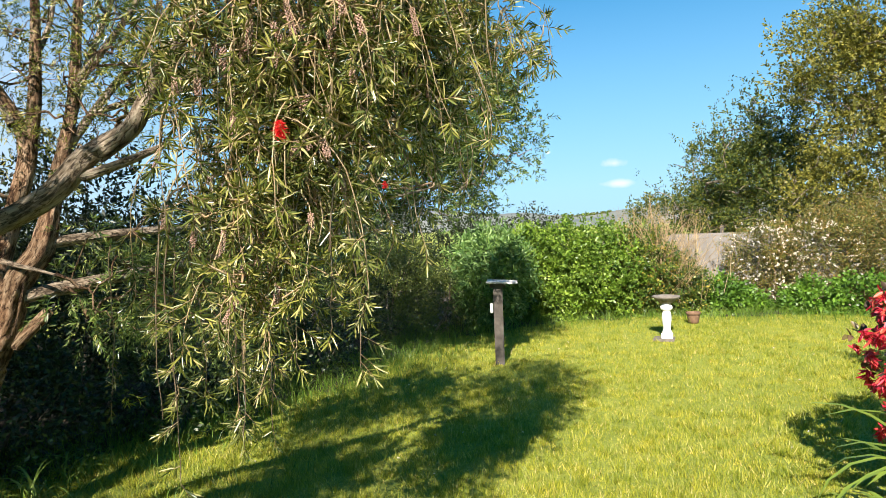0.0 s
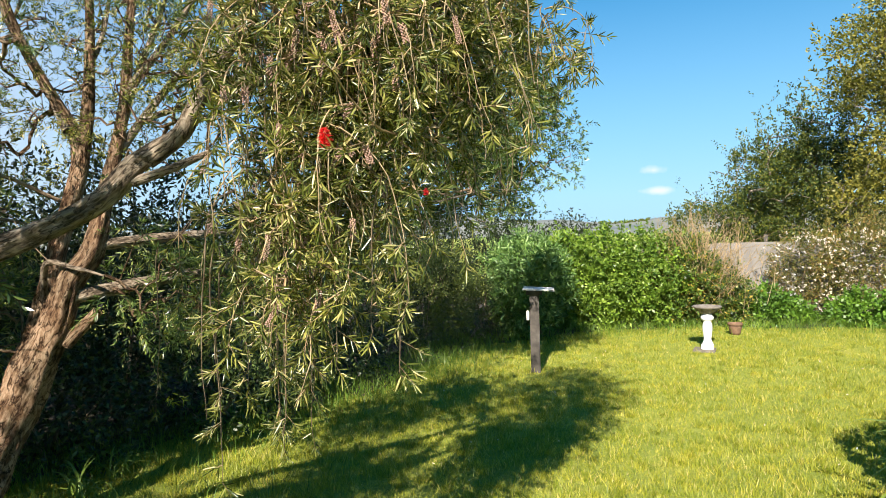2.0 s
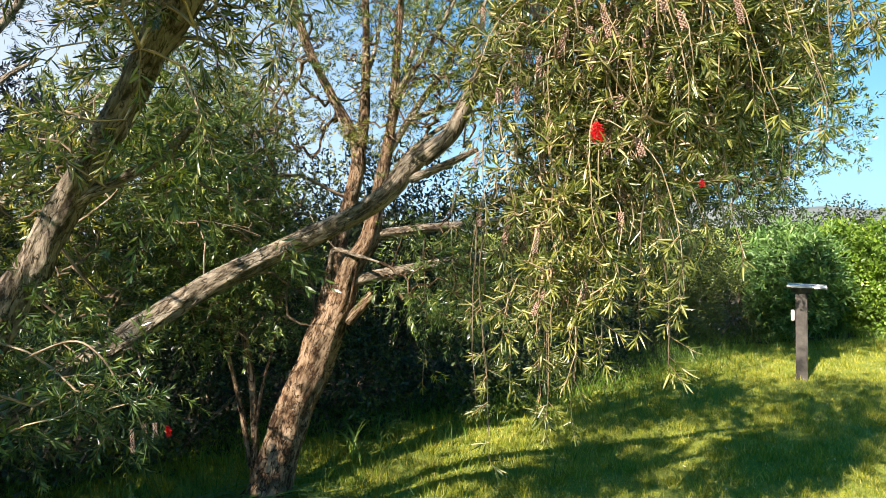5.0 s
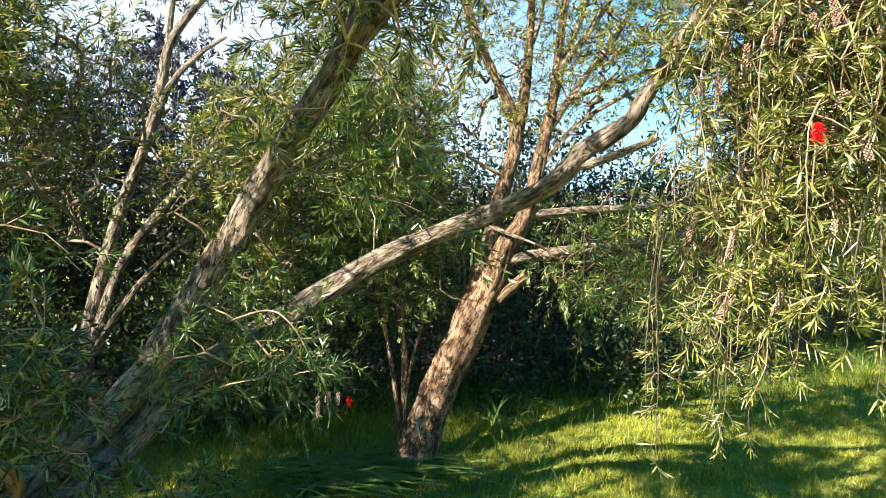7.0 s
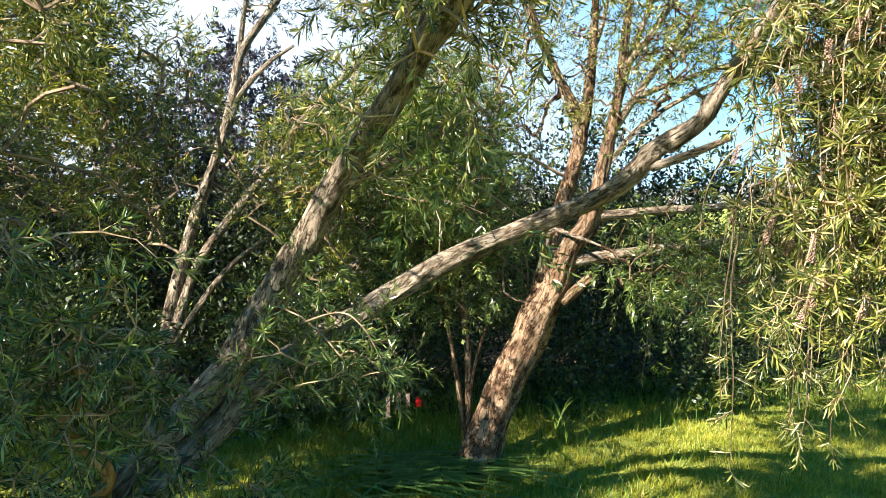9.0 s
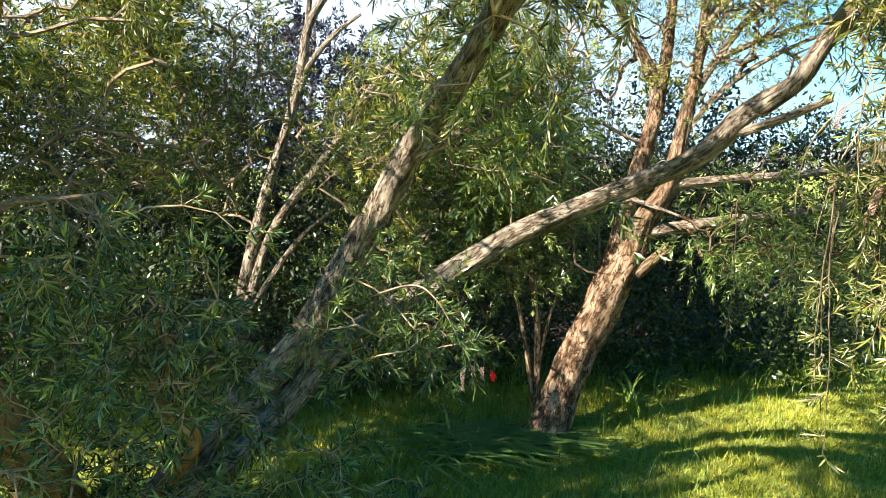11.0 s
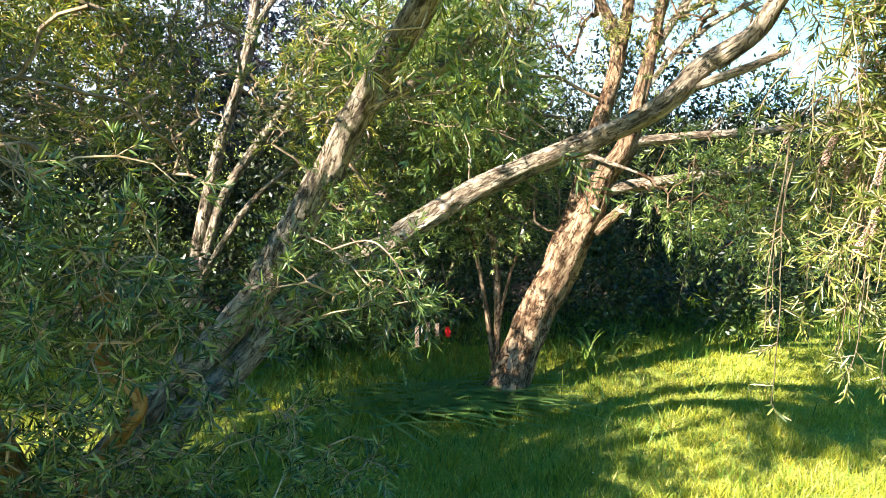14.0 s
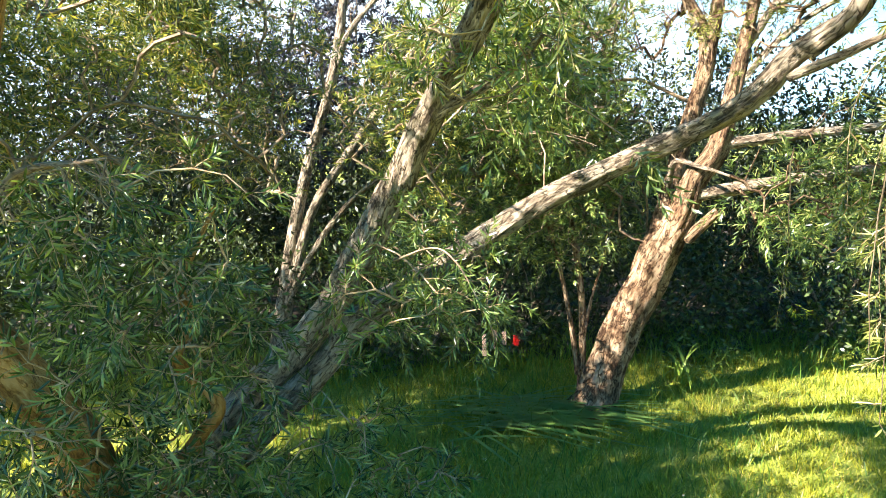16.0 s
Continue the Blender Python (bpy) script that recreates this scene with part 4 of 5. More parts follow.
# the low twig with capsules and a red flower in the shade
fl = smooth_line([(-1.75, 1.35, 1.32, 0.006), (-1.55, 1.46, 1.39, 0.005), (-1.46, 1.52, 1.35, 0.004), (-1.37, 1.56, 1.25, 0.003), (-1.32, 1.6, 1.14, 0.0025), (-1.31, 1.62, 1.05, 0.002)])
v, q, u = tube(fl, 5)
hold("hanging_twig_mass", mesh_of("hanging_twig_mass", v, q, M_TWIG, u), T1, "", "stuff")
v, q = leaves_on_lines(rng, fl[None, :, :3], 110, 0.06, 0.006, 0.2, 0.7)
hold("hanging_foliage", mesh_of("hanging_foliage", v, q, M_BRUSH_DARK, smooth=False), T1, "", "stuff")
for dx, dz, ln in ((-0.03, 0.06, 0.08), (0.0, 0.08, 0.07), (0.025, 0.08, 0.05)):
    hold("seed_cone", cone_mesh(rng, np.array([-1.34 + dx, 1.62 + dx, 1.04 + dz]), np.array([0.05, 0.0, -1.0]), ln, 0.0075), T1, "greyish woody seed capsules")
hold("flower", brush_flower(rng, np.array([-1.33, 1.69, 1.1]), np.array([0.1, 0.1, -1.0]), 0.035, 0.015), T1, "red bottlebrush flower")

# the second tree, with the sunlit leaning trunk
rng = np.random.default_rng(22)
T2 = thing("bottlebrush_tree", (-3.06, 2.9, 0.0), "leaning bottlebrush tree with sunlit flaky brown trunk", "tree")
sk = []
sk.append(limb("trunk", [(-3.08, 2.85, -0.1, 0.172), (-3.06, 2.92, 0.04, 0.1462), (-3.05, 2.99, 0.24, 0.1247), (-2.99, 3.12, 0.62, 0.1135), (-2.89, 3.23, 0.95, 0.1075), (-2.76, 3.32, 1.28, 0.0903), (-2.69, 3.37, 1.51, 0.0731), (-2.62, 3.47, 1.7, 0.0602), (-2.66, 3.6, 2.05, 0.043), (-2.78, 3.78, 2.4, 0.0387), (-2.87, 3.91, 2.73, 0.0344), (-2.87, 3.95, 3.09, 0.0292), (-2.8, 3.97, 3.6, 0.0189), (-2.7, 4.0, 4.1, 0.0103)], T2, M_BARK_WARM, 36, 0.2, per=14))
sk.append(limb("trunk", [(-2.95, 3.17, 0.78, 0.0774), (-3.0, 3.25, 0.98, 0.0757), (-3.0, 3.34, 1.17, 0.0688), (-3.01, 3.44, 1.45, 0.0619), (-3.04, 3.5, 1.65, 0.0568), (-3.02, 3.61, 2.01, 0.0533), (-3.01, 3.68, 2.3, 0.0516), (-3.06, 3.65, 2.5, 0.0387), (-3.15, 3.55, 2.75, 0.0318), (-3.25, 3.44, 3.08, 0.0275), (-3.3, 3.32, 3.51, 0.0206), (-3.4, 3.2, 4.0, 0.0103)], T2, M_BARK_WARM, 28, 0.18, per=11))
sk.append(limb("limb", [(-3.01, 3.67, 2.26, 0.045), (-3.0, 3.72, 2.54, 0.04), (-2.99, 3.74, 2.82, 0.034), (-2.99, 3.76, 3.18, 0.028), (-2.93, 3.72, 3.69, 0.02), (-2.9, 3.7, 4.2, 0.01)], T2, M_BARK_WARM, 12, 0.13))
sk.append(limb("limb", [(-2.77, 3.76, 2.3, 0.03), (-2.78, 4.04, 2.65, 0.026), (-2.72, 4.29, 2.98, 0.022), (-2.65, 4.52, 3.35, 0.018), (-2.5, 4.9, 3.9, 0.01)], T2, M_BARK, 10, 0.12))
sk.append(limb("limb", [(-2.78, 3.95, 2.55, 0.022), (-2.6, 4.3, 2.7, 0.018), (-2.35, 4.8, 2.85, 0.015), (-2.1, 5.6, 2.9, 0.014), (-1.95, 6.4, 2.95, 0.011), (-1.8, 7.2, 3.0, 0.006)], T2, M_BARK, 8, 0.12))
sk.append(limb("limb", [(-2.68, 3.38, 1.42, 0.045), (-2.5, 3.69, 1.48, 0.038), (-2.35, 3.99, 1.53, 0.034), (-2.17, 4.29, 1.58, 0.028), (-2.04, 4.7, 1.7, 0.02), (-1.95, 5.5, 1.9, 0.014), (-1.85, 6.4, 2.05, 0.011), (-1.75, 7.3, 2.2, 0.006)], T2, M_BARK, 10, 0.14))
sk.append(limb("limb", [(-2.62, 3.5, 1.72, 0.035), (-2.45, 3.83, 1.76, 0.03), (-2.3, 4.32, 1.8, 0.022), (-2.1, 4.9, 1.9, 0.012)], T2, M_BARK, 10, 0.14))
sk.append(limb("limb", [(-2.72, 3.35, 1.15, 0.04), (-2.62, 3.4, 1.26, 0.034), (-2.55, 3.44, 1.34, 0.03)], T2, M_BARK_WARM, 9, 0.12, "short broken branch stub"))
sk.append(limb("limb", [(-3.0, 3.4, 1.4, 0.022), (-2.8, 3.3, 1.62, 0.018), (-2.55, 3.3, 1.6, 0.012), (-2.35, 3.35, 1.55, 0.006)], T2, M_BARK, 7, 0.1))
for pts in ([(-3.03, 3.6, 2.45, 0.026), (-3.25, 3.6, 2.8, 0.022), (-3.45, 3.5, 3.2, 0.017), (-3.6, 3.4, 3.8, 0.01)],
            [(-2.8, 3.8, 2.42, 0.028), (-2.92, 4.05, 2.9, 0.023), (-2.97, 4.3, 3.4, 0.017), (-3.0, 4.5, 3.9, 0.009)],
            [(-2.87, 3.92, 2.75, 0.026), (-2.68, 4.1, 3.1, 0.021), (-2.5, 4.25, 3.5, 0.016), (-2.3, 4.4, 4.0, 0.009)],
            [(-2.99, 3.75, 2.9, 0.02), (-3.12, 3.95, 3.2, 0.016), (-3.2, 4.1, 3.7, 0.009)],
            [(-2.74, 4.2, 2.88, 0.016), (-2.5, 4.6, 3.05, 0.013), (-2.25, 5.1, 3.3, 0.008)],
            [(-2.66, 3.62, 2.05, 0.022), (-2.62, 3.9, 2.35, 0.018), (-2.5, 4.3, 2.6, 0.014), (-2.3, 4.8, 2.8, 0.008)]):
    sk.append(limb("limb", pts, T2, M_BARK, 8, 0.12))
skel2 = np.concatenate([s[::3] for s in sk])
crown_of(rng, T2, skel2, [(-3.0, 3.8, 3.7, 1.2, 0.9, 0.6), (-2.3, 5.0, 3.4, 0.9, 0.9, 0.6), (-3.5, 3.2, 2.75, 0.5, 0.5, 0.5), (-2.6, 4.3, 2.8, 0.6, 0.6, 0.4)], 360, 26, 0.052, 0.0075, M_BRUSH_MID, 0.26, 0.75, 0.1, most=0.016, tuft=7)
crown_of(rng, T2, skel2, [(-3.0, 3.8, 2.95, 0.7, 0.6, 0.5), (-2.6, 4.2, 3.1, 0.5, 0.5, 0.4), (-2.55, 4.0, 2.45, 0.45, 0.45, 0.4), (-3.25, 3.4, 2.6, 0.4, 0.4, 0.45)], 330, 18, 0.05, 0.0068, M_BRUSH, 0.22, 0.75, 0.1, most=0.02, tuft=4, loose=0.14, more=2, bark=M_BARK_WARM)
crown_of(rng, T2, skel2, [(-1.73, 7.4, 3.04, 0.68, 0.6, 0.6), (-1.28, 7.3, 2.75, 0.48, 0.5, 0.58), (-2.2, 7.3, 2.57, 0.7, 0.65, 0.58), (-1.73, 7.4, 2.2, 0.62, 0.55, 0.26), (-1.55, 7.3, 3.7, 0.46, 0.45, 0.35), (-2.84, 7.2, 2.15, 0.52, 0.55, 0.45)], 850, 17, 0.055, 0.0115, M_BRUSH_DARK, 0.2, 0.85, 0.0, most=0.012, more=4, tuft=11, loose=0.12)
# unseen top foliage above the view, added to shade the bed beyond
crown_of(rng, T2, skel2, [(-3.0, 5.7, 4.4, 0.9, 0.8, 0.4), (-2.6, 4.9, 4.4, 0.7, 0.6, 0.35)], 80, 16, 0.085, 0.02, M_BRUSH, 0.3, 0.75, 0.1, most=0.015, tuft=6)
crown_of(rng, T2, skel2, [(-2.1, 4.1, 1.5, 0.45, 0.65, 0.35), (-2.2, 3.7, 1.6, 0.3, 0.4, 0.3), (-1.8, 4.8, 1.65, 0.45, 0.6, 0.35)], 250, 20, 0.055, 0.0075, M_BRUSH_MID, 0.2, 0.75, 0.2, most=0.012, bark=M_BARK_WARM)
crown_of(rng, T2, skel2, [(-3.4, 2.7, 1.8, 0.45, 0.4, 0.45), (-3.35, 3.0, 2.1, 0.35, 0.3, 0.3), (-3.5, 2.3, 1.6, 0.35, 0.4, 0.5), (-3.5, 3.1, 1.5, 0.35, 0.4, 0.45), (-3.6, 2.6, 2.4, 0.4, 0.5, 0.4)], 420, 22, 0.056, 0.0082, M_BRUSH_MID, 0.2, 0.75, 0.1, most=0.01, tuft=7)
crown_of(rng, T2, skel2, [(-3.7, 2.9, 2.3, 0.6, 0.55, 0.55), (-4.1, 3.3, 2.8, 0.55, 0.55, 0.45), (-4.3, 3.5, 2.0, 0.6, 0.6, 0.6)], 330, 30, 0.055, 0.0075, M_BRUSH_SUNLIT, 0.26, 0.75, 0.2, most=0.012)

# unseen crown overhead, added to cut sky light between the trees
crown_of(rng, T2, skel2, [(-3.9, 2.9, 4.6, 1.2, 1.2, 0.45)], 280, 16, 0.085, 0.018, M_BRUSH, 0.3, 0.75, 0.1, most=0.015, tuft=5)

# thin sapling stems beside the trunk
SAP = thing("sapling", (-3.14, 2.8, 0.0), "thin orange-brown sapling stems beside the trunk", "sapling")
ss = [limb("stem", [(-3.13, 2.83, -0.05, 0.03), (-3.14, 2.85, 0.12, 0.028), (-3.2, 2.89, 0.51, 0.026), (-3.24, 2.89, 0.83, 0.024), (-3.27, 2.85, 1.16, 0.02), (-3.32, 2.81, 1.5, 0.014), (-3.35, 2.75, 2.0, 0.008)], SAP, M_BARK_WARM, 9, 0.1),
      limb("stem", [(-3.15, 2.83, 0.2, 0.02), (-3.2, 2.82, 0.45, 0.018), (-3.27, 2.81, 0.67, 0.017), (-3.3, 2.78, 0.87, 0.015), (-3.34, 2.72, 1.15, 0.012), (-3.4, 2.6, 1.6, 0.007)], SAP, M_BARK_WARM, 8, 0.1),
      limb("stem", [(-3.17, 2.87, 0.38, 0.014), (-3.2, 2.93, 0.6, 0.012), (-3.22, 2.99, 0.78, 0.01), (-3.23, 3.07, 1.0, 0.007), (-3.25, 3.1, 1.3, 0.004)], SAP, M_BARK_WARM, 7, 0.1)]
crown_of(rng, SAP, np.concatenate([s[::2] for s in ss]), [(-3.35, 2.7, 1.7, 0.45, 0.45, 0.5), (-3.3, 2.8, 1.25, 0.3, 0.3, 0.2)], 170, 22, 0.054, 0.0078, M_BRUSH_MID, 0.2, 0.8, 0.1, most=0.008)

# the thin-stemmed tree behind
rng = np.random.default_rng(23)
T3 = thing("slender_tree", (-4.57, 0.85, 0.0), "slender pale-stemmed tree behind, foliage darkened as shade", "tree")
sk = [limb("trunk", [(-4.57, 0.8, -0.05, 0.076), (-4.57, 0.85, 0.2, 0.064), (-4.66, 1.03, 1.06, 0.053), (-4.69, 1.19, 1.64, 0.047), (-4.69, 1.3, 1.96, 0.044), (-4.65, 1.43, 2.36, 0.043), (-4.65, 1.5, 2.68, 0.039), (-4.63, 1.57, 3.0, 0.034), (-4.58, 1.83, 3.41, 0.029), (-4.42, 2.12, 3.98, 0.020), (-4.3, 2.3, 4.5, 0.010)], T3, M_BARK, 12, 0.12),
      limb("limb", [(-4.65, 1.44, 2.34, 0.030), (-4.6, 1.54, 2.63, 0.027), (-4.57, 1.74, 2.89, 0.019), (-4.5, 1.95, 3.05, 0.010)], T3, M_BARK, 9, 0.1),
      limb("limb", [(-4.65, 1.54, 2.88, 0.025), (-4.68, 1.58, 3.23, 0.020), (-4.67, 1.65, 3.7, 0.012)], T3, M_BARK, 9, 0.1),
      limb("trunk", [(-4.57, 0.9, 0.25, 0.051), (-4.58, 0.98, 0.63, 0.044), (-4.62, 1.18, 1.24, 0.038), (-4.57, 1.42, 1.62, 0.038), (-4.48, 1.71, 2.01, 0.037), (-4.36, 1.91, 2.34, 0.034), (-4.26, 2.16, 2.66, 0.029), (-4.12, 2.44, 2.94, 0.024), (-3.9, 2.8, 3.3, 0.012)], T3, M_BARK, 12, 0.12),
      limb("limb", [(-4.5, 0.95, 0.55, 0.030), (-4.32, 1.13, 0.93, 0.025), (-4.25, 1.37, 1.27, 0.022), (-4.13, 1.6, 1.49, 0.017), (-4.0, 1.83, 1.64, 0.012)], T3, M_BARK, 8, 0.1)]
skel3 = np.concatenate([s[::3] for s in sk])
# crown in the shade-darkened leaf colour
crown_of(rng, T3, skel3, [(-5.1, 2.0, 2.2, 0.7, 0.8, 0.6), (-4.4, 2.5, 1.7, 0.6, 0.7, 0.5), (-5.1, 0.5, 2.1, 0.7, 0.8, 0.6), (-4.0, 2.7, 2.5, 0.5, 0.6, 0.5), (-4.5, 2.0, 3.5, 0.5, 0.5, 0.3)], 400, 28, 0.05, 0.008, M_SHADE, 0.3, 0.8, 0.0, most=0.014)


# the dark purplish tree at the back of the bed, with the sky showing through
rng = np.random.default_rng(24)
T4 = thing("dark_leaved_tree", (-6.7, 1.6, 0.0), "dark purplish green tree with sky glinting through its leaves", "tree")
sk = []
for dx, dy, ty, tz in ((0.0, 0.0, 1.3, 3.1), (0.05, 0.1, 1.9, 3.3), (-0.05, 0.15, 2.5, 3.2), (0.1, -0.1, 0.7, 2.9), (0.0, 0.2, 3.0, 2.6), (0.0, -0.1, -0.4, 2.9)):
    sk.append(limb("trunk", [(-6.7 + dx, 1.6 + dy, -0.05, 0.05), (-6.66 + dx, 1.6 + (ty - 1.6) * 0.3, 0.9, 0.038), (-6.6 + dx, 1.6 + (ty - 1.6) * 0.65, tz * 0.6, 0.028), (-6.55 + dx, ty, tz, 0.009)], T4, M_BARK, 8, 0.1))
skel4 = np.concatenate([k[::2] for k in sk])
crown_of(rng, T4, skel4, [(-6.6, 1.7, 2.9, 0.5, 0.85, 0.55), (-6.6, 2.6, 2.7, 0.45, 0.5, 0.6), (-6.6, 1.9, 2.0, 0.45, 0.95, 0.6), (-6.6, 0.8, 2.3, 0.45, 0.7, 0.55), (-6.6, -0.4, 2.5, 0.5, 0.8, 0.8)], 950, 13, 0.08, 0.02, M_PURPLE, 0.2, 0.85, 0.0, most=0.012, more=3, tuft=7, loose=0.13)


# ---- shrubs ----
def shrub(rng, name, label, category, blobs, twigs, per, leaf, width, mat, reach=0.22, spread=0.9, stems=7, bark=None, group="", shell=0.45, up=0.35, fold=False):
    b = np.array(blobs, float)
    foot = np.array([b[:, 0].mean(), b[:, 1].mean()])
    t = thing(name, (foot[0], foot[1], 0.0), label, category, group)
    lines = []
    for _ in range(stems):
        c = b[rng.integers(len(b))]
        a = np.array([c[0] + rng.normal() * c[3] * 0.25, c[1] + rng.normal() * c[4] * 0.25, -0.05])
        e = c[:3] + unit(rng.normal(size=3)) * c[3:] * 0.8
        m = (a + e) / 2 + rng.normal(size=3) * 0.08
        lines.append(smooth_line([(*a, 0.022), (*m, 0.014), (*e, 0.004)]))
    v, q, u = tubes(lines, 6)
    hold("stem_mass", mesh_of("stem_mass", v, q, bark or M_BARK, u), t, "", "stuff")
    pts, way = in_ellipsoids(rng, blobs, twigs, shell)
    lump = np.array([noise.noise(Vector(p * 1.6)) for p in pts])
    pts += way * (lump * 0.3)[:, None]
    pts[:, 2] = np.abs(pts[:, 2] - 0.04) + 0.04
    axis = unit(way * 0.8 + rng.normal(size=way.shape) * 0.55 + np.array([0, 0, up]))
    v, q = sprays(rng, pts, axis, per, reach, spread, leaf, width, 0.0, fold)
    v[:, 2] = np.maximum(v[:, 2], 0.01)
    hold("foliage", mesh_of("foliage", v, q, mat, smooth=False), t)
    return t


rng = np.random.default_rng(31)
# the bank of shrubs behind the trees, deep shade put into the leaf colour
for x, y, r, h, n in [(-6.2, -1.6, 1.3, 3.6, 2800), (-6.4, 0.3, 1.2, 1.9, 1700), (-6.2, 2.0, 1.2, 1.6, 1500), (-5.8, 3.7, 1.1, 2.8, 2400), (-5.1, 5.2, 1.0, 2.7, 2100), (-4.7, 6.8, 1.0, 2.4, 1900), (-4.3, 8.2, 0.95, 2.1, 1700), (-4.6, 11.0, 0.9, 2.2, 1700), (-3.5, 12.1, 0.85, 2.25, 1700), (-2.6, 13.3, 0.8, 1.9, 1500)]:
    shrub(rng, "dark_shrub", "tall dense green shrub under the trees, leaves darkened to deepen its shade", "shrub", [(x, y, h * 0.42, r, r, h * 0.46), (x + 0.1, y + 0.2, h * 0.72, r * 0.8, r * 0.8, h * 0.3)], int(n * 0.7), 9, 0.066, 0.026, M_SHADE, group="dark shrubs behind the trees", shell=0.3, reach=0.26)
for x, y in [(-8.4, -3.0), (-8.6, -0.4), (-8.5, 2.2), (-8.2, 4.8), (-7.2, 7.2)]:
    shrub(rng, "dark_shrub", "broad green shrub at the back of the bed, leaves darkened as shade", "shrub", [(x, y, 0.9, 1.3, 1.6, 1.2)], 1500, 8, 0.1, 0.05, M_SHADE, group="dark shrubs behind the trees", shell=0.3, reach=0.3)
# low bushes, their leaf colour darkened to stand in for deep shade
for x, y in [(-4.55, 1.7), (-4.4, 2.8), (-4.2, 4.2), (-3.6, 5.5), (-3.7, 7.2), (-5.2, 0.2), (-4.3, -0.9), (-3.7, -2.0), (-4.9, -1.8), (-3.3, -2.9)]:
    shrub(rng, "undergrowth_bush", "low leafy bush, deep shade put into its dark leaf colour", "shrub", [(x, y, 0.5, 0.65, 0.75, 0.65)], 850, 7, 0.058, 0.024, M_UNDER, group="low bushes under the trees", shell=0.2)
shrub(rng, "feathery_shrub", "olive-green feathery shrub in half shade", "shrub", [(-3.95, 9.9, 0.8, 0.75, 0.75, 0.85), (-3.4, 10.5, 0.55, 0.5, 0.5, 0.55)], 1900, 13, 0.055, 0.014, M_FEATHER)
shrub(rng, "blue_green_shrub", "blue-green shrub with long narrow leaves", "shrub", [(-2.65, 11.05, 0.72, 0.62, 0.55, 0.76), (-2.85, 11.5, 1.2, 0.65, 0.6, 0.55)], 1500, 12, 0.11, 0.026, M_BLUE, fold=True)
shrub(rng, "bright_hedge", "bright green leafy hedge in full sun", "hedge", [(-1.75, 12.15, 0.8, 0.7, 0.6, 0.92), (-1.0, 12.5, 0.8, 0.8, 0.6, 0.88), (-2.4, 12.2, 0.78, 0.6, 0.6, 0.9)], 3200, 13, 0.068, 0.034, M_HEDGE, shell=0.5)
shrub(rng, "yellowing_shrub", "green shrub with yellow and brown leaves", "shrub", [(-0.45, 12.7, 0.75, 0.6, 0.5, 0.8), (0.08, 12.85, 0.55, 0.48, 0.4, 0.62)], 2600, 14, 0.062, 0.026, M_YELLOWING)
shrub(rng, "leafy_plant", "lush light green broad-leaved plants at the wall", "plant", [(0.85, 13.3, 0.25, 0.4, 0.35, 0.33), (1.3, 13.4, 0.2, 0.4, 0.3, 0.25)], 700, 9, 0.065, 0.045, M_LUSH, stems=4)
shrub(rng, "leafy_plant", "lush light green broad-leaved plants under the flowering shrub", "plant", [(2.1, 13.3, 0.25, 0.5, 0.35, 0.32), (2.9, 13.6, 0.25, 0.5, 0.35, 0.32), (3.8, 13.8, 0.25, 0.6, 0.35, 0.35)], 1300, 9, 0.065, 0.045, M_LUSH, stems=4)
WF = shrub(rng, "flowering_shrub", "brownish green shrub covered in small white flowers", "shrub", [(1.5, 14.1, 0.9, 0.7, 0.6, 0.75), (2.5, 14.2, 1.0, 0.9, 0.6, 0.8), (3.6, 14.4, 1.0, 0.9, 0.6, 0.85)], 3600, 12, 0.045, 0.018, M_BROWNLEAF)
pts, way = in_ellipsoids(rng, [(1.5, 14.05, 0.9, 0.73, 0.62, 0.78), (2.3, 14.1, 0.95, 0.8, 0.62, 0.78)], 760, 0.93)
keep = way[:, 1] < 0.2
v, q = sprays(rng, pts[keep], way[keep], 6, 0.05, 1.4, 0.03, 0.026, 0.0)
hold("blossom", mesh_of("blossom", v, q, M_WHITE, smooth=False), WF, "small white blossoms")
shrub(rng, "golden_shrub", "golden brown shrub behind the flowers", "shrub", [(3.2, 14.9, 1.5, 1.0, 0.5, 0.6), (4.4, 14.7, 1.5, 0.9, 0.5, 0.8)], 1900, 12, 0.05, 0.015, M_BROWNLEAF)

# dry twiggy shrub
DRY = thing("dry_shrub", (-0.3, 12.7, 0.0), "bare straw-coloured twiggy shrub", "shrub")
lines = []
for _ in range(620):
    a = np.array([-0.25 + rng.normal() * 0.38, 12.7 + rng.normal() * 0.15, rng.uniform(0.3, 1.2)])
    e = a + np.array([rng.normal() * 0.33, rng.normal() * 0.25, rng.uniform(0.35, 1.05)])
    e[2] = min(e[2], 2.3 - 0.5 * abs(e[0] + 0.2))
    m = (a + e) / 2 + rng.normal(size=3) * 0.07
    lines.append(smooth_line([(*a, 0.005), (*m, 0.0035), (*e, 0.0015)], 4))
v, q, u = tubes(lines, 4)
hold("twig_mass", mesh_of("twig_mass", v, q, M_DRY, u), DRY, "", "stuff")


